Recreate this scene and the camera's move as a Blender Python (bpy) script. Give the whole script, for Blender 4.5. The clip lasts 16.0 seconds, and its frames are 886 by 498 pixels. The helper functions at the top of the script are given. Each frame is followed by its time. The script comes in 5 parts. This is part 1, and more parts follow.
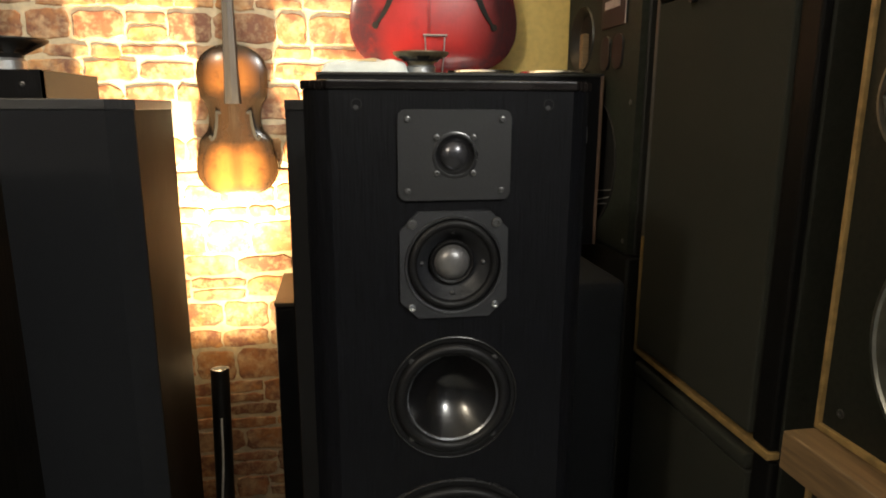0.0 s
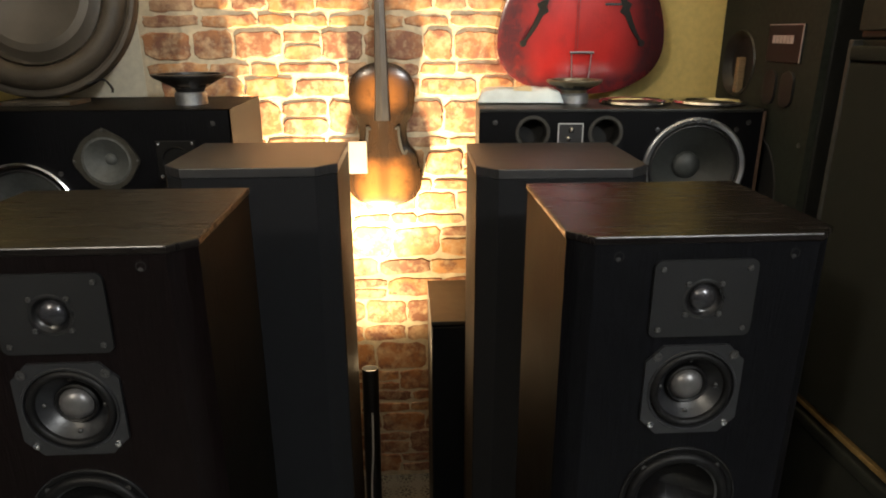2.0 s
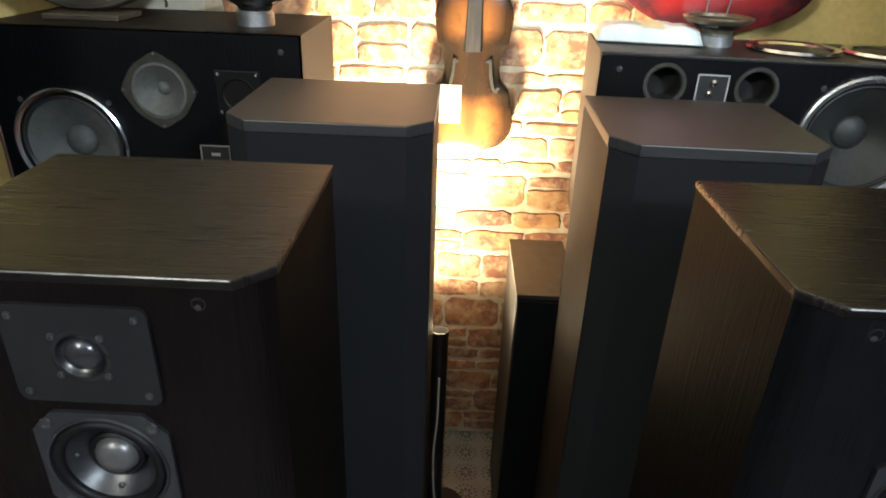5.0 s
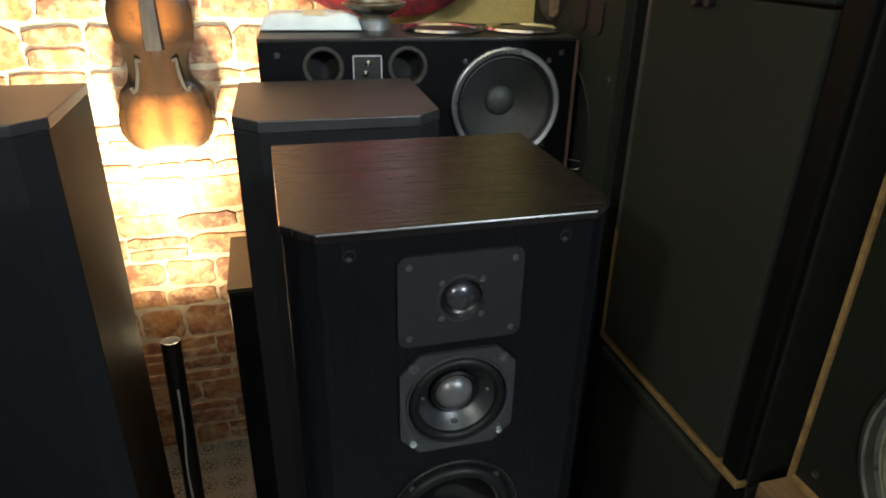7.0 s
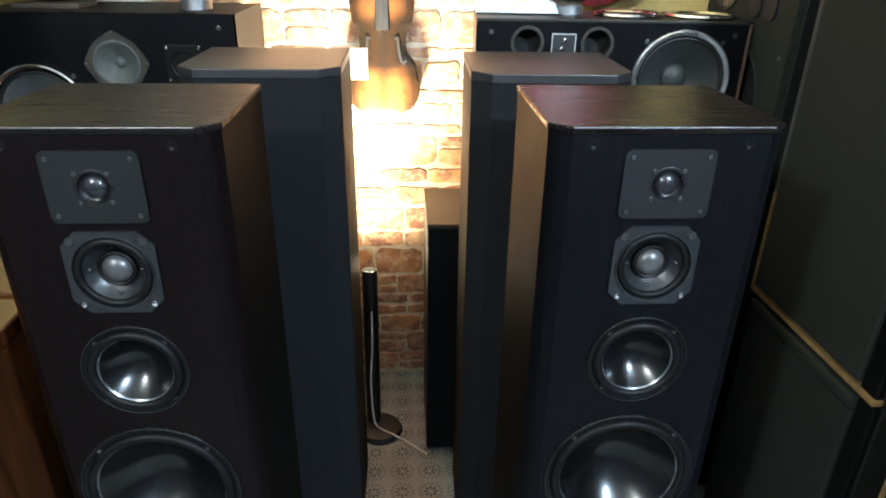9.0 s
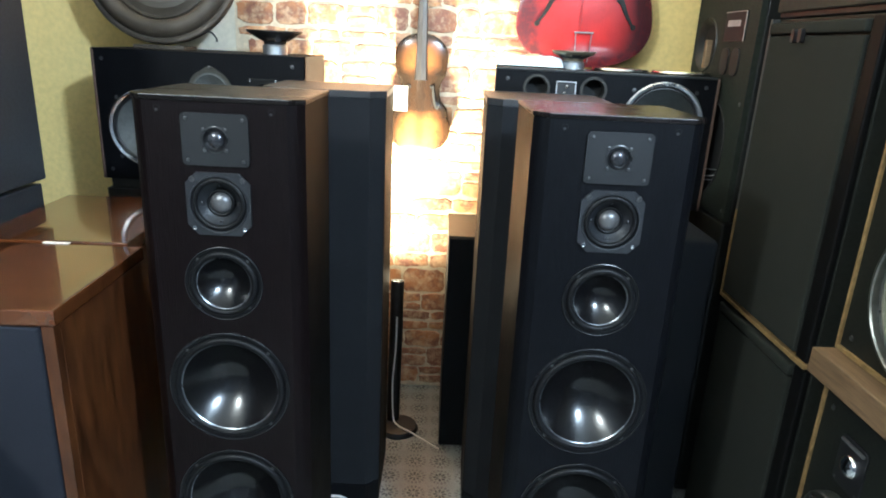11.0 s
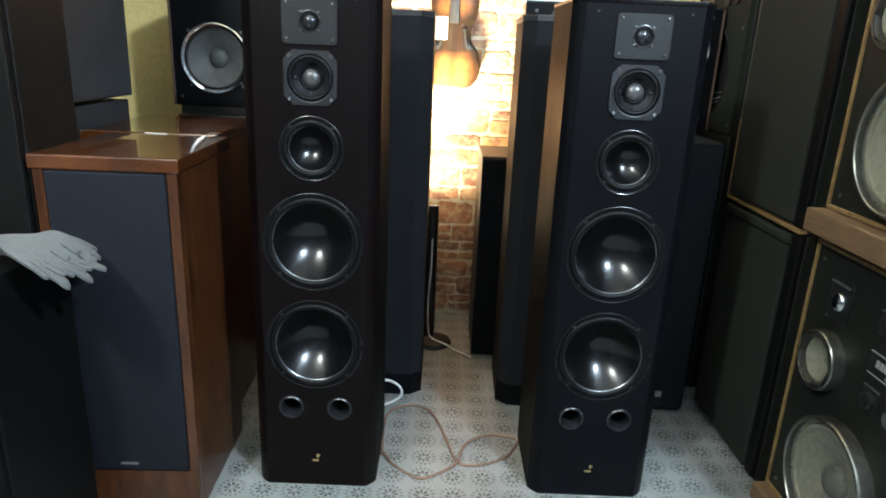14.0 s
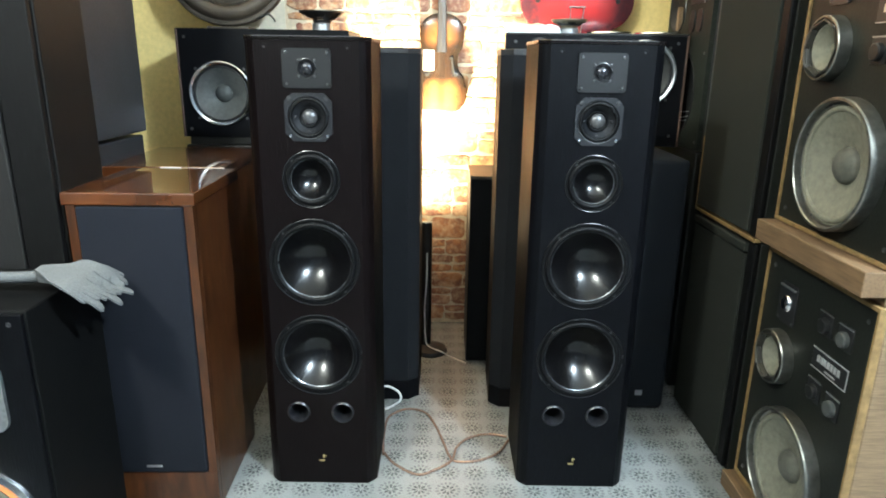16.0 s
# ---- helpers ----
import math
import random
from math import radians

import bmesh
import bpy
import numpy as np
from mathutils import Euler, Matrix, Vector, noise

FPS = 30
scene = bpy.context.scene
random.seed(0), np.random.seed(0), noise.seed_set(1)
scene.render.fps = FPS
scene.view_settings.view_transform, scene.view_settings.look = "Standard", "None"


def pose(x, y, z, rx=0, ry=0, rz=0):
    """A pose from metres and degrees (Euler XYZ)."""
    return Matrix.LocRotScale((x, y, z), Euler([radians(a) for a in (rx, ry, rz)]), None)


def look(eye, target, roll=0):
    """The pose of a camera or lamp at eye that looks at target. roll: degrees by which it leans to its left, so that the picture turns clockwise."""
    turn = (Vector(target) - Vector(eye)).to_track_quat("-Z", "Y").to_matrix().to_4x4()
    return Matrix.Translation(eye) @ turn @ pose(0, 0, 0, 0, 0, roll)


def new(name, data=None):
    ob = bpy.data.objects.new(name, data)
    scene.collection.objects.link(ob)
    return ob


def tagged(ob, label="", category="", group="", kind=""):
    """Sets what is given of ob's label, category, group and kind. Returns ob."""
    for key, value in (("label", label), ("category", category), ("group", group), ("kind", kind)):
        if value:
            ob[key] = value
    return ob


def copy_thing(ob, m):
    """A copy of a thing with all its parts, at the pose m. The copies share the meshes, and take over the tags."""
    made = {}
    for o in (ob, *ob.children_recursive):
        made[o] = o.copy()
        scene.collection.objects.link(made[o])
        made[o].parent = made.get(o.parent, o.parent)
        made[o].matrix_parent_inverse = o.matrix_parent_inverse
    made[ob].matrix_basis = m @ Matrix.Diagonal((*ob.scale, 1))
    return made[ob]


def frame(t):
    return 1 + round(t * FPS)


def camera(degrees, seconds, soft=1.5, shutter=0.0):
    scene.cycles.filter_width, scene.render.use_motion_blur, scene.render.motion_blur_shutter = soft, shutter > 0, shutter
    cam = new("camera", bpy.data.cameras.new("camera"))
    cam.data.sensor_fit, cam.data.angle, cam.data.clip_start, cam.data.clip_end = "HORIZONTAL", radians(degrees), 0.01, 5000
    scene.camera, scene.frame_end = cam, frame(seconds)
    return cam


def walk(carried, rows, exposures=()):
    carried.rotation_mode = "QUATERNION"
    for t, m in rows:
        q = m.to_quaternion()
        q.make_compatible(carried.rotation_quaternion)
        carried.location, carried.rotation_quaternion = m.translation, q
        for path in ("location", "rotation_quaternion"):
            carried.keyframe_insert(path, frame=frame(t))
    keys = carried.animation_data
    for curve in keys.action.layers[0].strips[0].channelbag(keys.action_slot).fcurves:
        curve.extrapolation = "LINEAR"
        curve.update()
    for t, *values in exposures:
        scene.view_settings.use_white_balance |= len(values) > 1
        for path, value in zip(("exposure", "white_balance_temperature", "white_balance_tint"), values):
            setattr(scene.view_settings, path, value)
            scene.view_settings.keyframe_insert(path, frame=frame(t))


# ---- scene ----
cam = camera(68.7, 16.0, soft=1.9)
PATH = [
    (0, (-0.008, 0.012, 1.223), (0.298, 1.942, 0.796), 0.2),
    (0.5, (-0.044, -0.006, 1.321), (0.215, 1.921, 0.85), -0.3),
    (1, (-0.087, -0.02, 1.384), (0.104, 1.901, 0.863), -0.6),
    (1.5, (-0.172, -0.01, 1.425), (-0.025, 1.9, 0.852), -0.8),
    (2, (-0.225, 0.019, 1.462), (-0.116, 1.913, 0.831), -0.1),
    (2.5, (-0.275, 0.1, 1.5), (-0.365, 1.975, 0.81), -0.7),
    (3, (-0.332, 0.177, 1.513), (-0.61, 2.013, 0.769), -0.9),
    (3.2, (-0.363, 0.214, 1.517), (-0.668, 2.035, 0.748), -0.5),
    (5.3, (-0.287, 0.264, 1.488), (-0.236, 2.055, 0.6), 2.1),
    (5.5, (-0.25, 0.258, 1.485), (-0.141, 2.052, 0.608), 1.9),
    (6, (-0.168, 0.243, 1.48), (0.1, 2.028, 0.619), 1.7),
    (6.5, (-0.103, 0.219, 1.48), (0.287, 1.984, 0.624), 1.4),
    (7, (-0.046, 0.185, 1.472), (0.436, 1.927, 0.615), 1.2),
    (7.5, (-0.023, 0.144, 1.459), (0.466, 1.885, 0.604), 0.4),
    (8, (-0.063, 0.095, 1.437), (0.256, 1.871, 0.573), -1.3),
    (8.5, (-0.158, 0.012, 1.445), (0.014, 1.807, 0.58), -0.3),
    (9, (-0.229, -0.094, 1.45), (-0.113, 1.715, 0.604), 0.9),
    (9.5, (-0.244, -0.206, 1.444), (-0.164, 1.629, 0.653), 1.9),
    (10, (-0.22, -0.284, 1.429), (-0.178, 1.577, 0.697), 2.5),
    (10.2, (-0.208, -0.32, 1.414), (-0.175, 1.551, 0.708), 2.5),
    (12.3, (-0.25, -0.679, 1.267), (-0.207, 1.265, 0.798), 3.6),
    (12.5, (-0.267, -0.7, 1.25), (-0.199, 1.247, 0.799), 3.7),
    (13, (-0.298, -0.739, 1.197), (-0.218, 1.217, 0.785), 3.8),
    (13.5, (-0.31, -0.769, 1.146), (-0.254, 1.18, 0.704), 3.1),
    (14, (-0.313, -0.79, 1.126), (-0.298, 1.123, 0.542), 2.6),
    (14.5, (-0.32, -0.793, 1.124), (-0.311, 1.106, 0.497), 2.3),
    (15, (-0.309, -0.817, 1.129), (-0.305, 1.078, 0.491), 1.9),
    (15.5, (-0.295, -0.866, 1.161), (-0.293, 1.032, 0.532), 1.4),
    (16, (-0.274, -0.952, 1.196), (-0.271, 0.969, 0.639), 0.9),
]
walk(cam, [(t, look(eye, target, roll)) for t, eye, target, roll in PATH],
     exposures=[(0.0, -0.72, 8050, 13), (1.0, -0.97, 7850, 13), (3.0, -1.04, 7250, 13), (5.5, -0.45, 6200, 7), (6.5, -0.98, 6600, 7), (7.5, -0.5, 6250, 6), (8.5, -0.25, 5800, 5),
                (10.0, 0.35, 5500, 4), (12.5, 0.32, 5500, 4), (14.0, 0.1, 5850, 4), (15.0, 0.42, 5900, 3), (16.0, 0.55, 5950, 3)])

# ---- world and light ----
world = bpy.data.worlds.new("world")
scene.world = world
world.use_nodes = True
world.node_tree.nodes["Background"].inputs[0].default_value = (0.03, 0.035, 0.045, 1)
world.node_tree.nodes["Background"].inputs[1].default_value = 0.3


def lamp(name, kind, matrix, energy, color, **more):
    data = bpy.data.lights.new(name, kind)
    data.energy, data.color = energy, color
    if "size" in more:
        data.shape, data.size, data.size_y = "RECTANGLE", more["size"], more["size_y"]
    if "soft" in more:
        data.shadow_soft_size = more["soft"]
    ob = new(name, data)
    ob.matrix_world = matrix
    return ob


COOL, WARM = (0.80, 0.90, 1.0), (1.0, 0.80, 0.52)
lamp("ceiling_bulb_light", "POINT", pose(0.95, -1.15, 2.40), 290, (0.82, 0.92, 1.0), soft=0.09)
lamp("ceiling_bulb_light", "POINT", pose(-1.38, -0.95, 2.40), 150, (1.0, 0.98, 0.88), soft=0.08)
# Fill added at the tube mouth to brighten the bricks below; the bulb shines upward.
low_fill = lamp("uplight_glow", "POINT", pose(-0.342, 1.705, 0.556), 1.1, (1.0, 0.76, 0.45), soft=0.018)
beam = lamp("uplight_beam", "SPOT", look((-0.342, 1.675, 0.560), (-0.335, 1.735, 1.560)), 720, (1.0, 0.80, 0.51), soft=0.05)
beam.data.spot_size, beam.data.spot_blend = radians(96), 1.0
# Second added fill: a very wide spot that lights the wall round the tube.
wide_fill = lamp("uplight_spill", "SPOT", look((-0.342, 1.705, 0.556), (-0.342, 2.055, 1.556)), 34, (1.0, 0.78, 0.48), soft=0.018)
wide_fill.data.spot_size, wide_fill.data.spot_blend = radians(170), 1.0

# ---- materials ----
def ramp(nt, fac, stops):
    n = nt.nodes.new("ShaderNodeValToRGB")
    while len(n.color_ramp.elements) < len(stops):
        n.color_ramp.elements.new(0.5)
    for e, (p, c) in zip(n.color_ramp.elements, stops):
        e.position, e.color = p, (*c, 1)
    nt.links.new(fac, n.inputs[0])
    return n.outputs[0]


def tex(nt, kind="Noise", scale=10.0, detail=4.0, stretch=(1, 1, 1), coord="Object", rough=0.55):
    c = nt.nodes.new("ShaderNodeNewGeometry" if coord == "Position" else "ShaderNodeTexCoord")
    m = nt.nodes.new("ShaderNodeMapping")
    m.inputs["Scale"].default_value = stretch
    nt.links.new(c.outputs[coord], m.inputs[0])
    n = nt.nodes.new("ShaderNodeTex" + kind)
    n.inputs["Scale"].default_value = scale
    if kind == "Noise":
        n.inputs["Detail"].default_value, n.inputs["Roughness"].default_value = detail, rough
    nt.links.new(m.outputs[0], n.inputs["Vector"])
    return n.outputs[0]


def mix(nt, fac, a, b, mode="MIX"):
    n = nt.nodes.new("ShaderNodeMix")
    n.data_type, n.blend_type = "RGBA", mode
    for sock, v in ((n.inputs[0], fac), (n.inputs[6], a), (n.inputs[7], b)):
        if isinstance(v, (int, float)):
            sock.default_value = v
        elif isinstance(v, tuple):
            sock.default_value = (*v, 1)
        else:
            nt.links.new(v, sock)
    return n.outputs[2]


def math_node(nt, op, a, b=None, c=None):
    n = nt.nodes.new("ShaderNodeMath")
    n.operation = op
    for i, v in enumerate((a, b, c)):
        if v is None:
            continue
        if isinstance(v, (int, float)):
            n.inputs[i].default_value = v
        else:
            nt.links.new(v, n.inputs[i])
    return n.outputs[0]


def surface(name, color=(0.5, 0.5, 0.5), rough=0.5, metal=0.0, vary=0.25, grain=30.0, stretch=(1, 1, 1), bump=0.1, dust=0.0,
            dust_color=(0.25, 0.23, 0.2), coat=0.0, blotch=3.0, spec=0.5, grain_gloss=0.04):
    """A plain procedural surface: base colour, fine grain, broad blotches, dust and relief."""
    mat = bpy.data.materials.new(name)
    mat.use_nodes = True
    nt = mat.node_tree
    b = nt.nodes["Principled BSDF"]
    fine = tex(nt, scale=grain, detail=6, stretch=stretch)
    broad = tex(nt, scale=blotch, detail=3)
    lo, hi = tuple(c * (1 - vary) for c in color), tuple(min(1, c * (1 + vary)) for c in color)
    col = ramp(nt, fine, ((0.3, lo), (0.7, hi)))
    col = mix(nt, math_node(nt, "MULTIPLY", broad, vary), col, tuple(c * 0.6 for c in color))
    if dust:
        d = math_node(nt, "MULTIPLY", math_node(nt, "SUBTRACT", tex(nt, scale=blotch * 4, detail=8, rough=0.7), 0.35), dust * 2)
        d.node.use_clamp = True
        col = mix(nt, d, col, dust_color)
    nt.links.new(col, b.inputs["Base Color"])
    r = math_node(nt, "ADD", math_node(nt, "MULTIPLY", math_node(nt, "SUBTRACT", broad, 0.5), 0.25), rough)
    r = math_node(nt, "ADD", math_node(nt, "MULTIPLY", math_node(nt, "SUBTRACT", fine, 0.5), grain_gloss), r)
    r.node.use_clamp = True
    nt.links.new(r, b.inputs["Roughness"])
    b.inputs["Metallic"].default_value = metal
    b.inputs["Specular IOR Level"].default_value = spec
    b.inputs["Coat Weight"].default_value = coat
    b.inputs["Coat Roughness"].default_value = 0.03 if coat > 0.7 else 0.12
    if bump:
        bp = nt.nodes.new("ShaderNodeBump")
        bp.inputs["Strength"].default_value, bp.inputs["Distance"].default_value = bump, 0.002
        nt.links.new(fine, bp.inputs["Height"])
        nt.links.new(bp.outputs[0], b.inputs["Normal"])
    return mat


BLACK_ASH = surface("black_ash_veneer", (0.0022, 0.0024, 0.0034), 0.45, spec=0.12, vary=0.7, grain=60, stretch=(6, 6, 0.35), bump=0.5)
FRONT_WALNUT = surface("near_black_walnut_veneer", (0.0034, 0.0033, 0.0029), 0.55, spec=0.05, vary=0.75, grain=26, stretch=(9, 9, 0.5), bump=0.35)
DULL_TOP = surface("dull_walnut_top", (0.0070, 0.0056, 0.0050), 0.30, spec=0.20, vary=0.8, grain=26, stretch=(0.35, 12, 1), bump=0.35, grain_gloss=0.35, dust=0.06, dust_color=(0.05, 0.045, 0.04))
DUSTY_TOP = surface("dusty_dark_top", (0.024, 0.0245, 0.026), 0.42, spec=0.4, vary=0.5, grain=26, stretch=(0.5, 9, 1), bump=0.3, dust=0.15, dust_color=(0.06, 0.056, 0.05))
DEEP_BLACK = surface("deep_black_vinyl", (0.0038, 0.0038, 0.0038), 0.5, spec=0.15, vary=0.3, grain=120, bump=0.2)
GREY_VINYL = surface("grey_black_vinyl", (0.022, 0.025, 0.030), 0.5, spec=0.3, vary=0.3, grain=120, bump=0.2)
REDDISH_ASH = surface("reddish_black_ash_veneer", (0.0032, 0.0017, 0.0018), 0.42, spec=0.13, vary=0.6, grain=60, stretch=(6, 6, 0.35), bump=0.5)
DARK_WALNUT = surface("dark_walnut_veneer", (0.0115, 0.0084, 0.0056), 0.65, spec=0.08, vary=0.75, grain=26, stretch=(9, 9, 0.5), bump=0.35)
TOP_WALNUT = surface("dark_walnut_top", (0.0082, 0.0064, 0.0062), 0.22, spec=0.24, vary=0.9, grain=24, stretch=(0.35, 12, 1), bump=0.4, grain_gloss=0.45)
GRILLE = surface("black_grille_cloth", (0.0098, 0.0104, 0.0120), 0.95, spec=0.15, vary=0.3, grain=900, bump=0.4, blotch=2)
GREY_GRILLE = surface("charcoal_grille_cloth", (0.0108, 0.012, 0.0165), 0.95, spec=0.15, vary=0.3, grain=900, bump=0.4, blotch=2)
OLD_GRILLE = surface("faded_black_cloth", (0.0165, 0.0185, 0.0152), 0.9, spec=0.2, vary=0.35, grain=700, bump=0.4, dust=0.15, dust_color=(0.05, 0.048, 0.04))
VINYL = surface("black_vinyl", (0.0105, 0.0112, 0.0105), 0.45, spec=0.4, vary=0.4, grain=120, bump=0.3, dust=0.1, dust_color=(0.046, 0.047, 0.040))
NAVY_CLOTH = surface("navy_grille_cloth", (0.024, 0.030, 0.042), 0.8, spec=0.3, vary=0.3, grain=500, bump=0.3)
CARPET = surface("grey_carpet", (0.0165, 0.0185, 0.022), 1.0, spec=0.1, vary=0.35, grain=500, bump=0.8)
PLATE = surface("grey_plastic_plate", (0.0036, 0.0040, 0.0048), 0.50, spec=0.42, vary=0.15, grain=300, bump=0.1)
FRAME_GREY = surface("cast_grey_frame", (0.0105, 0.0112, 0.0135), 0.38, spec=0.8, metal=0.15, vary=0.2, grain=200, bump=0.1)
RUBBER = surface("black_rubber", (0.012, 0.012, 0.013), 0.45, vary=0.3, grain=200, bump=0.05)
RIM_BLACK = surface("glossy_black_rim", (0.006, 0.006, 0.0065), 0.26, spec=0.7, vary=0.2, grain=60, bump=0.02)
CONE_GLOSS = surface("glossy_poly_cone", (0.0030, 0.0028, 0.0031), 0.22, spec=0.5, vary=0.2, grain=60, bump=0.0, grain_gloss=0.0)
CONE_GREY = surface("silver_grey_cone", (0.015, 0.016, 0.0185), 0.38, spec=0.7, metal=0.3, vary=0.2, grain=80, bump=0.05)
CONE_PAPER = surface("paper_cone", (0.050, 0.054, 0.052), 0.65, vary=0.3, grain=90, bump=0.3, dust=0.25, dust_color=(0.14, 0.145, 0.135))
CONE_DARK = surface("dark_paper_cone", (0.026, 0.029, 0.028), 0.55, vary=0.3, grain=90, bump=0.2, dust=0.15, dust_color=(0.07, 0.073, 0.068))
CONE_DUSTY = surface("dusty_pale_cone", (0.15, 0.145, 0.105), 0.75, vary=0.3, grain=70, bump=0.3, dust=0.5, dust_color=(0.22, 0.215, 0.16))
DUST_CAP = surface("grey_dust_cap", (0.08, 0.08, 0.085), 0.35, metal=0.5, vary=0.25, grain=60, bump=0.05, dust=0.3)
DOME = surface("metal_dome", (0.05, 0.05, 0.056), 0.22, metal=0.7, vary=0.1, grain=60, bump=0.03)
CHROME = surface("chrome", (0.75, 0.76, 0.78), 0.16, metal=1.0, vary=0.08, grain=30, bump=0.0)
DULL_METAL = surface("dull_aluminium", (0.42, 0.43, 0.44), 0.42, metal=0.9, vary=0.2, grain=90, bump=0.1, dust=0.1)
SCREW = surface("blackened_screw", (0.10, 0.10, 0.10), 0.35, metal=0.8, vary=0.3)
DARK_HOLE = surface("dark_inside", (0.004, 0.004, 0.004), 0.8, vary=0.2)
GOLD = surface("gold_print", (0.55, 0.42, 0.18), 0.4, metal=0.7, vary=0.15)
SILVER = surface("silver_print", (0.55, 0.55, 0.55), 0.4, metal=0.5, vary=0.15)
WALNUT = surface("red_walnut_veneer", (0.064, 0.0210, 0.0060), 0.36, vary=0.9, grain=9, stretch=(4, 4, 0.9), bump=0.2, coat=0.25, blotch=7)
WALNUT_TOP = surface("lacquered_walnut_top", (0.080, 0.025, 0.007), 0.22, vary=0.65, grain=10, stretch=(0.7, 8, 1), bump=0.05, coat=1.0, blotch=6)
PLANK = surface("raw_brown_plank", (0.150, 0.092, 0.046), 0.6, vary=0.35, grain=20, stretch=(8, 0.6, 8), bump=0.3)
PLY = surface("plywood_edge", (0.20, 0.135, 0.075), 0.6, vary=0.35, grain=40, stretch=(2, 0.5, 9), bump=0.3)
TRIM = surface("worn_wooden_trim", (0.22, 0.14, 0.055), 0.55, vary=0.35, grain=60, bump=0.2)
YELLOW = surface("yellow_wall_paint", (0.84, 0.66, 0.26), 0.75, vary=0.08, grain=60, bump=0.25, blotch=1.5)
PALE_WALL = surface("pale_cream_paint", (0.66, 0.62, 0.50), 0.75, vary=0.08, grain=60, bump=0.2)
GREY_WALL = surface("blue_grey_wall_paint", (0.075, 0.085, 0.10), 0.8, vary=0.08, grain=60, bump=0.2)
WHITE = surface("white_ceiling_paint", (0.74, 0.735, 0.72), 0.8, vary=0.06, grain=60, bump=0.2)
def thin_paper():
    mat = surface("thin_white_paper", (0.86, 0.85, 0.82), 0.6, vary=0.04, grain=60, bump=0.05)
    nt = mat.node_tree
    tr = nt.nodes.new("ShaderNodeBsdfTranslucent")
    tr.inputs[0].default_value = (0.9, 0.88, 0.84, 1)
    mx = nt.nodes.new("ShaderNodeMixShader")
    mx.inputs[0].default_value = 0.6
    nt.links.new(nt.nodes["Principled BSDF"].outputs[0], mx.inputs[1])
    nt.links.new(tr.outputs[0], mx.inputs[2])
    nt.links.new(mx.outputs[0], nt.nodes["Material Output"].inputs[0])
    return mat


CARD = thin_paper()
MORTAR = surface("cream_mortar_print", (0.66, 0.56, 0.40), 0.7, vary=0.22, grain=45, bump=0.4)
BAG = surface("pale_blue_plastic", (0.70, 0.79, 0.81), 0.28, vary=0.12, grain=20, bump=0.25)
BAG_LABEL = surface("cream_label", (0.75, 0.66, 0.42), 0.4, vary=0.1, grain=40)
KNIT = surface("grey_knitted_cotton", (0.108, 0.112, 0.113), 0.95, vary=0.22, grain=260, bump=0.9)
EBONY = surface("worn_fingerboard", (0.040, 0.036, 0.034), 0.45, vary=0.45, grain=30, stretch=(5, 5, 0.5), bump=0.1)
COPPER_WIRE = surface("clear_copper_cable", (0.36, 0.24, 0.18), 0.14, metal=0.45, vary=0.25, grain=200)
WHITE_WIRE = surface("white_cable", (0.7, 0.7, 0.68), 0.4, vary=0.1)
PORT = surface("glossy_black_plastic", (0.014, 0.014, 0.016), 0.30, vary=0.2, spec=0.6)
DUSTY_RING = surface("dusty_port_ring", (0.030, 0.029, 0.026), 0.8, vary=0.4, grain=60, bump=0.3, dust=0.3, dust_color=(0.07, 0.066, 0.055))
BASKET = surface("painted_basket", (0.02, 0.02, 0.02), 0.4, vary=0.3, metal=0.3)
BRASS_RIM = surface("dusty_brass_rim", (0.036, 0.034, 0.027), 0.45, vary=0.3, metal=0.3, grain=60)
SUB_RUBBER = surface("dusty_brown_rubber", (0.045, 0.034, 0.023), 0.6, vary=0.35, grain=14, bump=0.2, dust=0.3, dust_color=(0.085, 0.068, 0.048))
SUB_CONE = surface("dusty_brown_cone", (0.048, 0.039, 0.029), 0.5, vary=0.4, grain=8, bump=0.15, dust=0.3, dust_color=(0.095, 0.08, 0.06))
ORANGE = surface("orange_surround", (0.62, 0.20, 0.06), 0.5, vary=0.2)
RED_EDGE = surface("rusty_red_edge", (0.075, 0.042, 0.028), 0.6, vary=0.4, grain=50)

# pale colour for the highlight drawn along the front edge of the tower tops
EDGE_HIGHLIGHT = surface("top_edge_highlight", (0.07, 0.07, 0.075), 0.3, vary=0.8, grain=60, bump=0.1, metal=0.3)
RING_SILVER = surface("brushed_silver_ring", (0.58, 0.60, 0.63), 0.30, metal=0.9, vary=0.15, grain=40, bump=0.05)
THIN_RING = surface("grey_metal_ring", (0.15, 0.155, 0.165), 0.28, metal=0.8, vary=0.2, grain=60, bump=0.0)
DARK_RUBBER = surface("soft_black_rubber", (0.0034, 0.0034, 0.0038), 0.5, spec=0.16, vary=0.3, grain=200, bump=0.05)
OLD_RING = surface("tarnished_ring", (0.20, 0.20, 0.18), 0.36, metal=0.9, vary=0.3, grain=40, bump=0.1, dust=0.15)
OLIVE_BLACK = surface("olive_black_board", (0.0112, 0.0124, 0.0098), 0.5, spec=0.25, vary=0.4, grain=120, bump=0.2, dust=0.1, dust_color=(0.03, 0.03, 0.024))
CONE_DULL = surface("dull_grey_cap", (0.085, 0.083, 0.066), 0.7, vary=0.3, grain=70, bump=0.2, dust=0.3, dust_color=(0.14, 0.135, 0.105))
BROWN_BLACK = surface("brown_black_veneer", (0.0056, 0.0052, 0.0050), 0.5, spec=0.2, vary=0.5, grain=40, stretch=(8, 8, 0.5), bump=0.2)
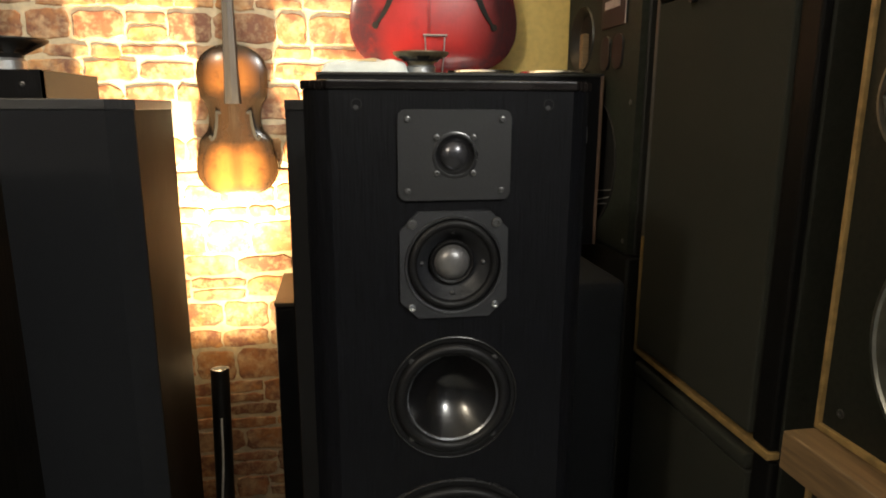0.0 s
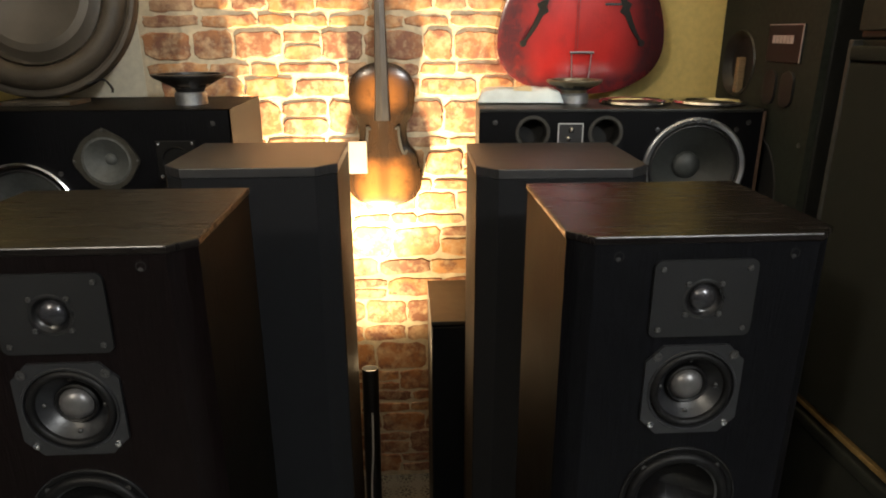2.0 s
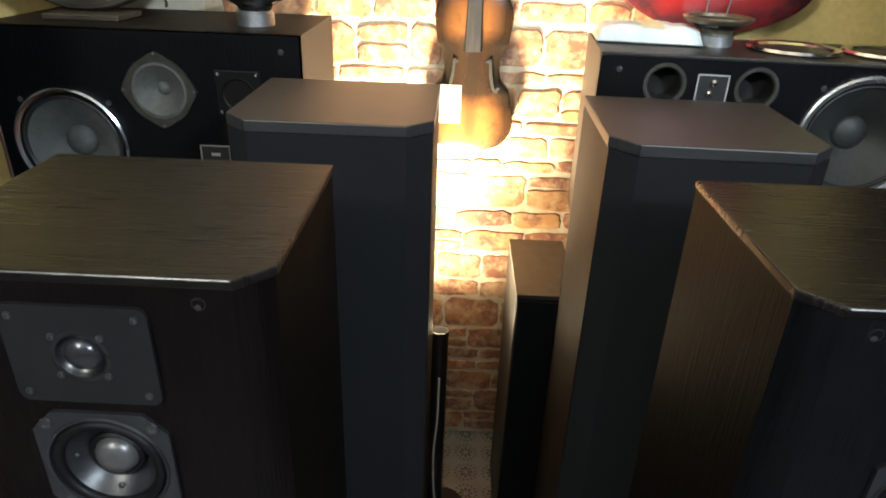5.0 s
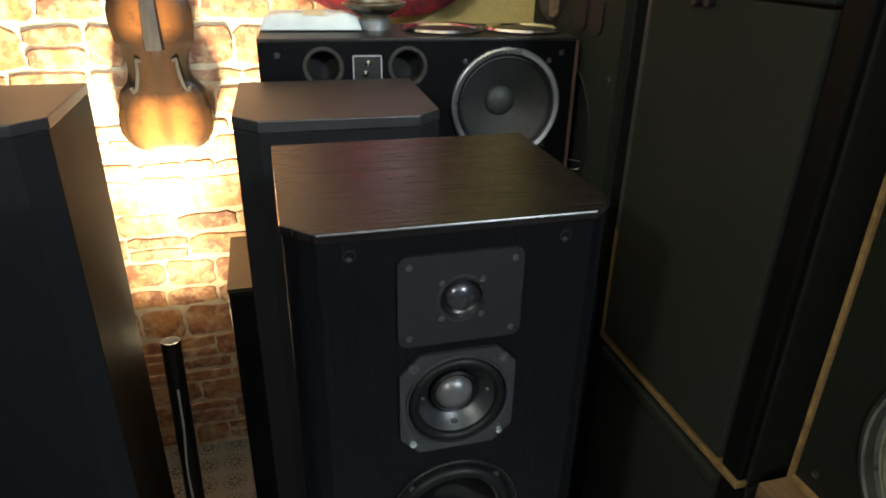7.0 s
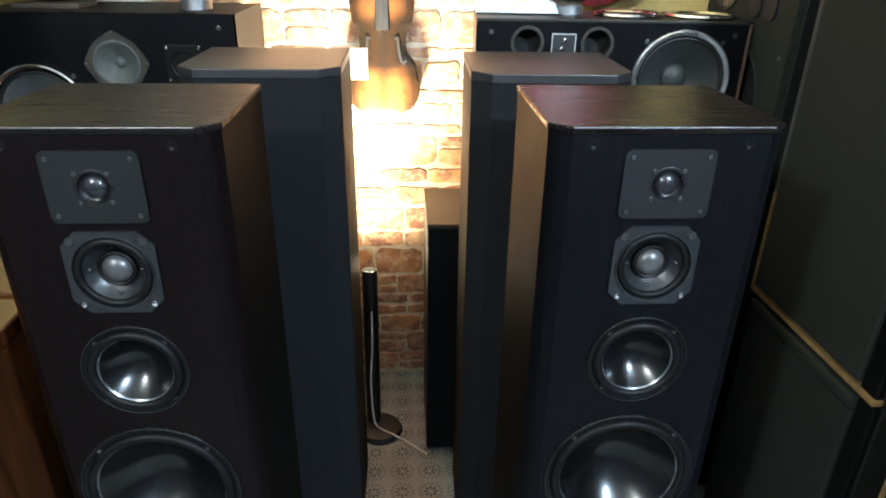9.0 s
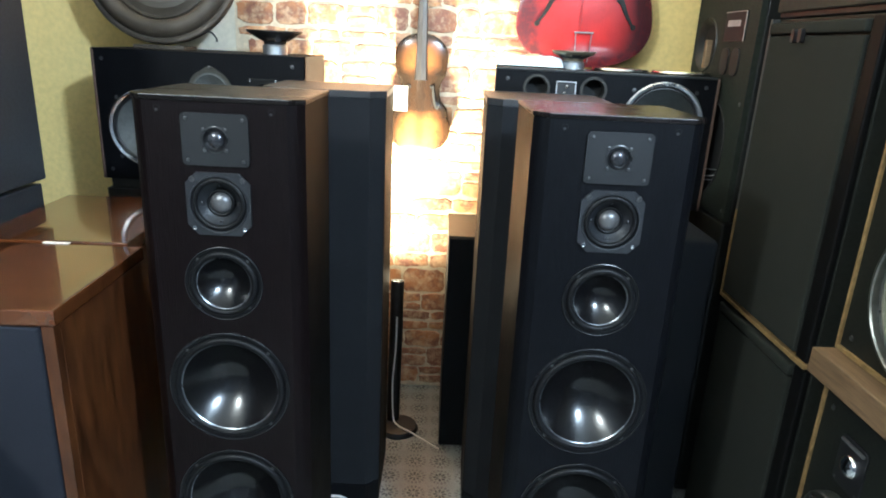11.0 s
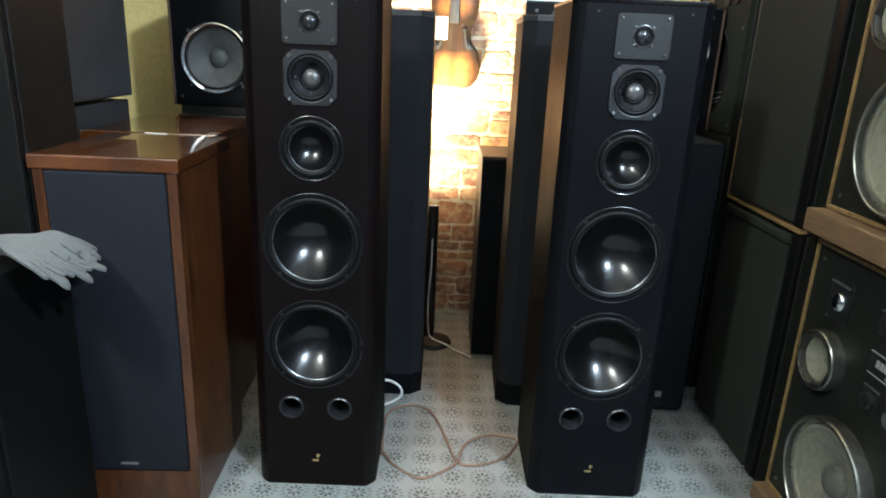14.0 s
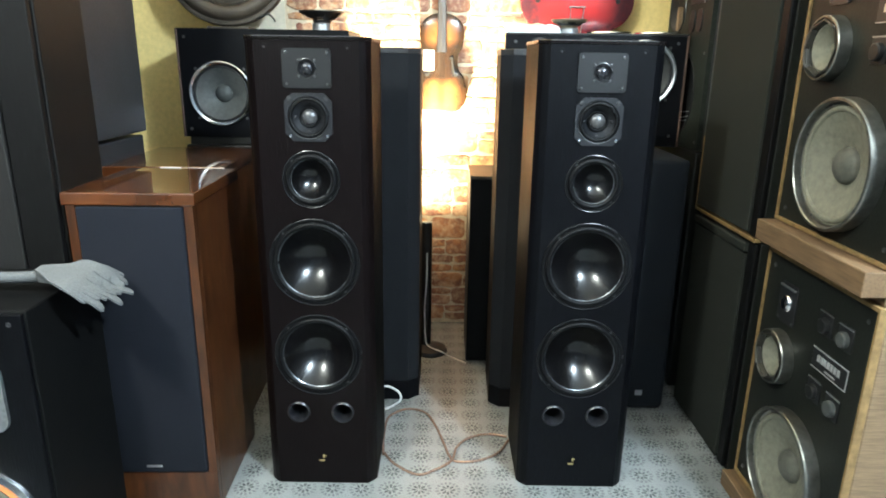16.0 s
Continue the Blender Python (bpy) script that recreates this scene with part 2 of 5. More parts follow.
DIM_STILE = surface("dull_brown_stile", (0.011, 0.0102, 0.0095), 0.55, vary=0.4, grain=40, stretch=(8, 8, 0.5), bump=0.2)
STRIP_GREY = surface("scuffed_grey_edge", (0.038, 0.040, 0.040), 0.5, vary=0.3, grain=60, bump=0.2)


def glow(name, color, strength):
    mat = bpy.data.materials.new(name)
    mat.use_nodes = True
    b = mat.node_tree.nodes["Principled BSDF"]
    b.inputs["Emission Color"].default_value, b.inputs["Emission Strength"].default_value = (*color, 1), strength
    return mat


BULB = glow("lit_bulb", (1.0, 0.75, 0.4), 6)


def brick_material():
    mat = surface("printed_brick", (0.42, 0.18, 0.075), 0.6, vary=0.3, grain=55, bump=0.5)
    nt = mat.node_tree
    b = nt.nodes["Principled BSDF"]
    info = nt.nodes.new("ShaderNodeObjectInfo")
    tint = ramp(nt, info.outputs["Random"], ((0.0, (0.20, 0.085, 0.055)), (0.16, (0.36, 0.15, 0.075)), (0.5, (0.52, 0.225, 0.09)),
                                             (0.8, (0.60, 0.31, 0.13)), (1.0, (0.46, 0.28, 0.17))))
    stain = tex(nt, scale=17, detail=9, rough=0.68, coord="Position")
    col = mix(nt, ramp(nt, stain, ((0.44, (0, 0, 0)), (0.58, (1, 1, 1)))), tint, (0.24, 0.10, 0.062))
    pale = tex(nt, scale=30, detail=8, rough=0.72, coord="Position")
    col = mix(nt, ramp(nt, pale, ((0.46, (0, 0, 0)), (0.66, (0.85, 0.85, 0.85)))), col, (0.70, 0.49, 0.30))
    nt.links.new(col, b.inputs["Base Color"])
    return mat


def floor_material():
    """Pale cement tile printed with small rosettes of dark specks."""
    mat = surface("printed_floor_tile", (0.5, 0.5, 0.48), 0.45, vary=0.1, grain=60, bump=0.1)
    nt = mat.node_tree
    b = nt.nodes["Principled BSDF"]
    c = nt.nodes.new("ShaderNodeTexCoord")
    s = nt.nodes.new("ShaderNodeSeparateXYZ")
    nt.links.new(c.outputs["Object"], s.inputs[0])
    def cell(sock, shift):
        f = math_node(nt, "FRACT", math_node(nt, "ADD", math_node(nt, "MULTIPLY", sock, 1 / PITCH), 100 + shift))
        return math_node(nt, "SUBTRACT", f, 0.5)
    u, v = cell(s.outputs[0], 0.446), cell(s.outputs[1], 0.584)
    r = math_node(nt, "SQRT", math_node(nt, "ADD", math_node(nt, "MULTIPLY", u, u), math_node(nt, "MULTIPLY", v, v)))
    a = math_node(nt, "ARCTAN2", v, u)
    mask = None
    for petals, r0, wide, share, turn in ((8, 0.165, 0.135, 0.28, 0.0), (16, 0.375, 0.110, 0.36, 0.2)):
        ring = math_node(nt, "SUBTRACT", 1.0, math_node(nt, "DIVIDE", math_node(nt, "ABSOLUTE", math_node(nt, "SUBTRACT", r, r0)), wide))
        leaf = math_node(nt, "COSINE", math_node(nt, "ADD", math_node(nt, "MULTIPLY", a, petals), turn * petals))
        half = math_node(nt, "ADD", math_node(nt, "MULTIPLY", leaf, 0.5), 0.5)
        m = math_node(nt, "GREATER_THAN", math_node(nt, "MULTIPLY", half, math_node(nt, "MAXIMUM", ring, 0.0)), share)
        m = math_node(nt, "MULTIPLY", m, 1.0 if petals == 8 else 0.6)
        mask = m if mask is None else math_node(nt, "MAXIMUM", mask, m)
    worn = ramp(nt, tex(nt, scale=70, detail=5, rough=0.7), ((0.32, (0.3, 0.3, 0.3)), (0.50, (1, 1, 1))))
    speck = ramp(nt, tex(nt, scale=240, detail=3), ((0.55, (0, 0, 0)), (0.64, (0.75, 0.75, 0.75))))
    base = ramp(nt, tex(nt, scale=5, detail=6), ((0.3, (0.165, 0.176, 0.172)), (0.7, (0.275, 0.286, 0.274))))
    col = mix(nt, mix(nt, 1.0, mask, worn, "MULTIPLY"), base, (0.028, 0.030, 0.033))
    col = mix(nt, speck, col, (0.12, 0.12, 0.12))
    nt.links.new(col, b.inputs["Base Color"])
    return mat


def burst_material(name, middle, edge, patch, coat, spread=(0.45, 0.72, 0.88), strip=False):
    """A hand-sprayed finish: the rim is dark, the middle bright; the share of rim is stored on the mesh."""
    mat = bpy.data.materials.new(name)
    mat.use_nodes = True
    nt = mat.node_tree
    b = nt.nodes["Principled BSDF"]
    at = nt.nodes.new("ShaderNodeAttribute")
    at.attribute_name = "burst"
    wob = math_node(nt, "ADD", at.outputs["Fac"], math_node(nt, "MULTIPLY", math_node(nt, "SUBTRACT", tex(nt, scale=9, detail=5), 0.5), 0.30))
    col = ramp(nt, wob, ((spread[0], middle), (spread[1], tuple((m + e) / 2 for m, e in zip(middle, edge))), (spread[2], edge)))
    grain = tex(nt, scale=50, detail=5, stretch=(8, 8, 0.4))
    col = mix(nt, math_node(nt, "MULTIPLY", grain, 0.45), col, tuple(m * 0.45 for m in middle))
    scr = ramp(nt, tex(nt, scale=13, detail=9, rough=0.75), ((0.50, (0, 0, 0)), (0.66, (1, 1, 1))))
    col = mix(nt, math_node(nt, "MULTIPLY", scr, 0.6), col, patch)
    if strip:
        c = nt.nodes.new("ShaderNodeTexCoord")
        s = nt.nodes.new("ShaderNodeSeparateXYZ")
        nt.links.new(c.outputs["Object"], s.inputs[0])
        up = math_node(nt, "ABSOLUTE", math_node(nt, "SUBTRACT", s.outputs[2], 0.200))
        up = math_node(nt, "ADD", up, math_node(nt, "MULTIPLY", math_node(nt, "SUBTRACT", tex(nt, scale=16, detail=7, rough=0.7), 0.5), 0.07))
        worn = ramp(nt, up, ((0.055, (1, 1, 1)), (0.095, (0, 0, 0))))
        col = mix(nt, math_node(nt, "MULTIPLY", worn, 0.92), col, patch)
        mid = ramp(nt, math_node(nt, "ABSOLUTE", s.outputs[0]), ((0.006, (0.45, 0.45, 0.45)), (0.022, (0, 0, 0))))
        col = mix(nt, mid, col, patch)
    nt.links.new(col, b.inputs["Base Color"])
    b.inputs["Roughness"].default_value = 0.24
    b.inputs["Coat Weight"].default_value, b.inputs["Coat Roughness"].default_value = coat, 0.10
    return mat


PITCH = 0.0835
BRICK = brick_material()
TILE = floor_material()
RED_BURST = burst_material("red_burst_lacquer", (0.52, 0.024, 0.022), (0.016, 0.019, 0.026), (0.26, 0.018, 0.016), 0.6, (0.30, 0.56, 0.78))
AMBER_BURST = burst_material("amber_violin_varnish", (0.215, 0.086, 0.027), (0.013, 0.009, 0.006), (0.015, 0.0105, 0.0075), 0.15, (0.36, 0.62, 0.82), True)


# ---- building helpers ----
def mesh_of(name, bm, material, smooth=0.3):
    bmesh.ops.recalc_face_normals(bm, faces=bm.faces)
    me = bpy.data.meshes.new(name)
    bm.to_mesh(me)
    bm.free()
    me.materials.append(material)
    if smooth:
        me.polygons.foreach_set("use_smooth", [True] * len(me.polygons))
        me.set_sharp_from_angle(angle=smooth)
    return me


def part(name, bm, material, parent=None, label="", smooth=0.3):
    ob = new(name, mesh_of(name, bm, material, smooth))
    ob.parent = parent
    return tagged(ob, label)


def thing(name, label, category, m=None, group="", kind=""):
    ob = new(name)
    ob.empty_display_size = 0.05
    if m is not None:
        ob.matrix_world = m
    return tagged(ob, label, category, group, kind)


def box(bm, x0, x1, y0, y1, z0, z1, bevel=0.0, seg=2):
    vs = [bm.verts.new((x, y, z)) for x in (x0, x1) for y in (y0, y1) for z in (z0, z1)]
    fs = [bm.faces.new([vs[i] for i in q]) for q in ((0, 1, 3, 2), (4, 6, 7, 5), (0, 4, 5, 1), (2, 3, 7, 6), (0, 2, 6, 4), (1, 5, 7, 3))]
    if bevel:
        es = list({e for f in fs for e in f.edges})
        bmesh.ops.bevel(bm, geom=es, offset=bevel, segments=seg, affect="EDGES", profile=0.5)
    return bm


def open_box(x0, x1, y0, y1, z0, z1):
    """A box with no front."""
    bm = box(bmesh.new(), x0, x1, y0, y1, z0, z1)
    bm.faces.ensure_lookup_table()
    bmesh.ops.delete(bm, geom=[bm.faces[2]], context="FACES_ONLY")
    return bm


def new_box(*a, **k):
    return box(bmesh.new(), *a, **k)


def lathe(bm, prof, cx=0.0, cz=0.0, y=0.0, seg=40, axis="y"):
    """Turns (radius, out) pairs; out runs towards -y (axis y) or +z (axis z)."""
    rings = []
    for r, o in prof:
        if r < 1e-6:
            rings.append([bm.verts.new((cx, y - o, cz) if axis == "y" else (cx, y, cz + o))])
        else:
            ring = []
            for i in range(seg):
                a = 2 * math.pi * i / seg
                u, v = r * math.cos(a), r * math.sin(a)
                ring.append(bm.verts.new((cx + u, y - o, cz + v) if axis == "y" else (cx + u, y + v, cz + o)))
            rings.append(ring)
    for a, b in zip(rings, rings[1:]):
        for i in range(seg):
            j = (i + 1) % seg
            if len(a) == 1 and len(b) > 1:
                bm.faces.new((a[0], b[i], b[j]))
            elif len(b) == 1 and len(a) > 1:
                bm.faces.new((a[i], b[0], a[j]))
            elif len(a) > 1:
                bm.faces.new((a[i], b[i], b[j], a[j]))
    return bm


def new_lathe(*a, **k):
    return lathe(bmesh.new(), *a, **k)


def prism(bm, pts, y0, y1, bevel=0.0):
    """Extrudes an outline of (x, z) from y0 to y1."""
    a = [bm.verts.new((x, y0, z)) for x, z in pts]
    b = [bm.verts.new((x, y1, z)) for x, z in pts]
    f0, f1 = bm.faces.new(a), bm.faces.new(b[::-1])
    for i in range(len(pts)):
        j = (i + 1) % len(pts)
        bm.faces.new((a[i], b[i], b[j], a[j]))
    if bevel:
        bmesh.ops.bevel(bm, geom=list(f0.edges), offset=bevel, segments=2, affect="EDGES", profile=0.5)
    return bm


def slab(bm, pts, z0, z1, bevel=0.0):
    """Extrudes a footprint of (x, y) from z0 to z1."""
    a = [bm.verts.new((x, y, z0)) for x, y in pts]
    b = [bm.verts.new((x, y, z1)) for x, y in pts]
    f0, f1 = bm.faces.new(a[::-1]), bm.faces.new(b)
    for i in range(len(pts)):
        j = (i + 1) % len(pts)
        bm.faces.new((a[i], a[j], b[j], b[i]))
    if bevel:
        bmesh.ops.bevel(bm, geom=list(f1.edges) + list(f0.edges), offset=bevel, segments=2, affect="EDGES", profile=0.5)
    return bm


def disc_points(cx, cz, r, n=40):
    return [(cx + r * math.cos(2 * math.pi * i / n), cz + r * math.sin(2 * math.pi * i / n)) for i in range(n)]


def rounded(w, h, r, cx=0.0, cz=0.0, n=5):
    pts = []
    for k, (sx, sz) in enumerate(((1, 1), (-1, 1), (-1, -1), (1, -1))):
        for i in range(n + 1):
            a = math.pi / 2 * (k + i / n)
            pts.append((cx + sx * (w / 2 - r) + r * math.cos(a), cz + sz * (h / 2 - r) + r * math.sin(a)))
    return pts


def baffle(x0, x1, z0, z1, thick, holes):
    """A front board with round openings through it: (x, z, radius) each."""
    bm = bmesh.new()
    edges = []
    loops = [[(x0, z0), (x1, z0), (x1, z1), (x0, z1)]] + [disc_points(x, z, r) for x, z, r in holes]
    rims = []
    for pts in loops:
        vs = [bm.verts.new((x, 0, z)) for x, z in pts]
        edges += [bm.edges.new((vs[i], vs[(i + 1) % len(vs)])) for i in range(len(vs))]
        rims.append(vs)
    bmesh.ops.triangle_fill(bm, use_beauty=True, use_dissolve=False, edges=edges)
    for vs in rims:
        back = [bm.verts.new((v.co.x, thick, v.co.z)) for v in vs]
        for i in range(len(vs)):
            j = (i + 1) % len(vs)
            bm.faces.new((vs[i], vs[j], back[j], back[i]))
    return bm


def ring_plate(outline, opening, thick, deep=0.012):
    """A plate of the given outline, standing proud of y = 0, with one opening through it."""
    bm, es = bmesh.new(), []
    for k, loop in enumerate((outline, opening)):
        vs = [bm.verts.new((x, -thick, z)) for x, z in loop]
        bk = [bm.verts.new((x, deep if k else 0.0, z)) for x, z in loop]
        for i in range(len(vs)):
            j = (i + 1) % len(vs)
            es.append(bm.edges.new((vs[i], vs[j])))
            bm.faces.new((vs[i], vs[j], bk[j], bk[i]))
    bmesh.ops.triangle_fill(bm, use_beauty=True, use_dissolve=False, edges=es)
    return bm


def screw_mesh(r=0.004, material=SCREW):
    return mesh_of("screw", new_lathe([(0, 0.0012), (r * 0.35, 0.0010), (r * 0.45, 0.0022), (r * 0.9, 0.0018), (r, 0.0)], seg=10), material)


SCREW_MESH, SCREW_BIG, BRIGHT_SCREW = screw_mesh(0.0035), screw_mesh(0.006), screw_mesh(0.0042, CHROME)


def screws(parent, places, mesh=None, y=0.0, name="screw"):
    for x, z in places:
        ob = new(name, mesh or SCREW_MESH)
        ob.parent = parent
        ob.location = (x, y, z)


def around(cx, cz, r, n=4, turn=45):
    return [(cx + r * math.cos(math.radians(turn + 360 * i / n)), cz + r * math.sin(math.radians(turn + 360 * i / n))) for i in range(n)]


def half_roll(r0, r1, h, n=12):
    m, w = (r0 + r1) / 2, (r1 - r0) / 2
    return [(m - w * math.cos(math.pi * i / n), h * math.sin(math.pi * i / n)) for i in range(n + 1)]


def bowl(r, depth, flat=0.0, n=16):
    return [(r * i / n, -depth * (1 - (i / n) ** 2) + flat) for i in range(n + 1)]


def dome(r, h, base=0.0, n=6):
    return [(r * math.sin(math.pi / 2 * i / n), base + h * math.cos(math.pi / 2 * i / n)) for i in range(n + 1)]


def tube(bm, pts, r, seg=8):
    """A round tube through the given points."""
    pts = [Vector(p) for p in pts]
    rings = []
    for i, p in enumerate(pts):
        d = (pts[min(i + 1, len(pts) - 1)] - pts[max(i - 1, 0)]).normalized()
        q = d.to_track_quat("Z", "Y")
        rings.append([bm.verts.new(p + q @ Vector((r * math.cos(2 * math.pi * k / seg), r * math.sin(2 * math.pi * k / seg), 0))) for k in range(seg)])
    for a, b in zip(rings, rings[1:]):
        for k in range(seg):
            bm.faces.new((a[k], a[(k + 1) % seg], b[(k + 1) % seg], b[k]))
    bm.faces.new(rings[0][::-1])
    bm.faces.new(rings[-1])
    return bm


def spline(pts, n=10):
    """Points along a smooth curve through pts."""
    pts = [Vector(p) for p in pts]
    ext = [pts[0] * 2 - pts[1]] + pts + [pts[-1] * 2 - pts[-2]]
    out = []
    for i in range(1, len(ext) - 2):
        a, b, c, d = ext[i - 1:i + 3]
        for k in range(n):
            t = k / n
            out.append(0.5 * ((2 * b) + (c - a) * t + (2 * a - 5 * b + 4 * c - d) * t * t + (3 * b - a - 3 * c + d) * t ** 3))
    return out + [pts[-1]]


# ---- the room ----
X0, X1, Y0, Y1, H = -2.1, 1.15, -2.6, 1.93, 2.7
part("floor", new_box(X0 - 0.1, X1 + 0.1, Y0 - 0.1, Y1 + 0.1, -0.1, 0.0), TILE, smooth=0)
part("ceiling", new_box(X0 - 0.1, X1 + 0.1, Y0 - 0.1, Y1 + 0.1, H, H + 0.1), WHITE, smooth=0)
part("wall_north", new_box(X0, X1, Y1, Y1 + 0.1, 0, H), YELLOW, smooth=0)
part("wall_south", new_box(X0, X1, Y0 - 0.1, Y0, 0, H), GREY_WALL, smooth=0)
part("wall_west", new_box(X0 - 0.1, X0, Y0 - 0.1, Y1 + 0.1, 0, H), GREY_WALL, smooth=0)
part("wall_east", new_box(X1, X1 + 0.1, Y0 - 0.1, Y1 + 0.1, 0, H), GREY_WALL, smooth=0)
for n, label in (("floor", "pale cement tiles printed with dark rosettes"), ("ceiling", "plain white painted ceiling"),
                 ("wall_north", "yellow painted back wall behind the loudspeakers"), ("wall_south", "plain blue-grey painted wall"),
                 ("wall_west", "plain blue-grey painted wall"), ("wall_east", "plain blue-grey painted wall")):
    tagged(bpy.data.objects[n], label, n.split("_")[0], kind="structure")


# ---- tower loudspeakers ----
def chamfered(w, d, c=0.027, y0=0.0):
    return [(-w / 2 + c, y0), (w / 2 - c, y0), (w / 2, y0 + c), (w / 2, y0 + d), (-w / 2, y0 + d), (-w / 2, y0 + c)]


def tower_driver(parent, name, cz, outer, cone_r, depth):
    """A bass driver: flat flange with a raised rim, half-roll surround, smooth one-piece cone, four screws."""
    ring = part(name, new_lathe([(outer, 0.0), (outer - 0.002, 0.0018), (cone_r + 0.016, 0.0018), (cone_r + 0.012, 0.0), (cone_r + 0.012, -0.004)], 0, cz, seg=64), DARK_RUBBER, parent)
    part("rim", new_lathe([(outer, 0.0)] + [(a, b + 0.001) for a, b in half_roll(outer - 0.0035, outer, 0.0030, 6)][::-1], 0, cz, seg=64), RIM_BLACK, ring, "thin raised glossy rim")
    part("surround", new_lathe([(a, b + 0.001) for a, b in half_roll(cone_r, cone_r + 0.0135, 0.0075, 8)], 0, cz, seg=64), DARK_RUBBER, ring, "black rubber half-roll surround", smooth=1.0)
    part("trim_ring", new_lathe([(cone_r - 0.002, 0.0005), (cone_r, 0.0025), (cone_r + 0.002, 0.0005)], 0, cz, seg=64), THIN_RING, ring)
    part("cone", new_lathe(bowl(cone_r - 0.001, depth), 0, cz, seg=64), CONE_GLOSS, ring, "glossy dark polypropylene cone", smooth=1.2)
    screws(ring, around(0, cz, outer - 0.009), y=-0.0018)


def tower_speaker(m, front, top, label):
    t = thing("tower_speaker", label, "loudspeaker", m, "pair of uncovered tower speakers")
    w, d, h, c = 0.31, 0.27, 1.25, 0.027
    body = bmesh.new()
    pts = chamfered(w, d, c)
    lo, hi = [[body.verts.new((x, y, z)) for x, y in pts] for z in (0.0, h - 0.010)]
    for i in range(2, 5):
        body.faces.new((lo[i], lo[i + 1], hi[i + 1], hi[i]))
    body.faces.new(lo[::-1])
    part("body", body, FRONT_WALNUT, t, "dark walnut veneered side", smooth=0)
    part("top_panel", slab(bmesh.new(), chamfered(w + 0.005, d + 0.002, c, -0.0025), h - 0.010, h, bevel=0.0024), top, t, "dark walnut top")
    fr = [(-w / 2 + 0.002, c - 0.0022), (-w / 2 + c, -0.0022), (w / 2 - c, -0.0022), (w / 2 - 0.002, c - 0.0022)]
    # thin pale tube added as the bevel's highlight, which the lamps don't give
    part("edge_line", tube(bmesh.new(), [(x, y, h - 0.0012) for x, y in fr], 0.0011, 6), EDGE_HIGHLIGHT, t, "thin pale strip standing in for the highlight on the top's front edge")
    for i in (1, 5):
        edge = bmesh.new()
        j = (i + 1) % 6
        a, b = Vector((*pts[i], 0)), Vector((*pts[j], 0))
        mid_pt = (a + b) / 2 + Vector((0.35 * (1 if i == 1 else -1), -0.35, 0)) * 0.005
        cols = [[edge.verts.new((p.x, p.y, z)) for z in (0.0, h - 0.010)] for p in spline([a, mid_pt, b], 4)]
        for p, q in zip(cols, cols[1:]):
            edge.faces.new((p[0], q[0], q[1], p[1]))
        part("front_corner", edge, front, t, smooth=1.0)
    holes = [(0, 0.900, 0.062), (0, 0.677, 0.112), (0, 0.410, 0.112), (-0.062, 0.233, 0.026), (0.062, 0.233, 0.026), (0, 1.056, 0.0535), (0, 1.174, 0.023)]
    part("baffle", baffle(-w / 2 + c, w / 2 - c, 0.0, h - 0.010, 0.02, holes), front, t, "front board in dark ash veneer", smooth=0)
    # tweeter
    tw = part("tweeter", ring_plate(rounded(0.120, 0.094, 0.009, 0, 1.174), disc_points(0, 1.174, 0.0235, 32), 0.004), PLATE, t, "grey tweeter plate")
    part("waveguide", new_lathe([(0.0245, 0.0042), (0.0225, 0.0050), (0.0205, 0.0046)] + [(0.0205 - 0.0050 * k / 6, 0.0046 - 0.0052 * math.sin(math.pi / 2 * k / 6)) for k in range(1, 7)], 0, 1.174), RIM_BLACK, tw, "glossy black ring round the dome", smooth=0.8)
    part("dome", new_lathe(dome(0.0156, 0.010, -0.001, 10), 0, 1.174), DOME, tw, "small metal dome")
    screws(tw, [(sx * 0.050, 1.174 + sz * 0.037) for sx in (-1, 1) for sz in (-1, 1)], y=-0.004)
    screws(tw, [(sx * 0.0195, 1.174 + sz * 0.0185) for sx in (-1, 1) for sz in (-1, 1)], y=-0.004)
    # midrange: a square frame with cut corners
    s, k, cz = 0.059, 0.020, 1.056
    outline = [(-s, cz - s + k), (-s + k, cz - s), (s - k, cz - s), (s, cz - s + k), (s, cz + s - k), (s - k, cz + s), (-s + k, cz + s), (-s, cz + s - k)]
    md = part("midrange", ring_plate(outline, disc_points(0, cz, 0.0540, 48), 0.004), FRAME_GREY, t, "dark midrange frame with cut corners", smooth=0)
    part("basket_ring", new_lathe([(0.0545, 0.0040), (0.0535, 0.0060), (0.0515, 0.0055), (0.0505, 0.0020)], 0, cz, seg=48), FRAME_GREY, md)
    part("surround", new_lathe(half_roll(0.0400, 0.0505, 0.006), 0, cz, -0.001, seg=48), DARK_RUBBER, md, "wide black surround", smooth=1.0)
    part("cone", new_lathe([(0.0400, 0.001), (0.0350, -0.006), (0.0290, -0.013), (0.0235, -0.017)], 0, cz, seg=48), CONE_GREY, md, "silver-grey midrange cone", smooth=0.8)
    part("phase_ring", new_lathe([(0.0250, -0.018), (0.0250, -0.010), (0.0230, -0.008), (0.0200, -0.010), (0.0200, -0.016)], 0, cz), DARK_RUBBER, md)
    part("dust_cap", new_lathe(dome(0.0200, 0.014, -0.013, 10), 0, cz), DUST_CAP, md, "silver dome dust cap")
    for a in (90, 180, 270, 0):
        part("bolt", new_lathe(dome(0.0034, 0.0028, -0.007), 0.0345 * math.cos(radians(a)), cz + 0.0345 * math.sin(radians(a)), seg=12), RUBBER, md)
    screws(md, [(sx * 0.046, cz + 0.046) for sx in (-1, 1)], y=-0.004, mesh=SCREW_BIG)
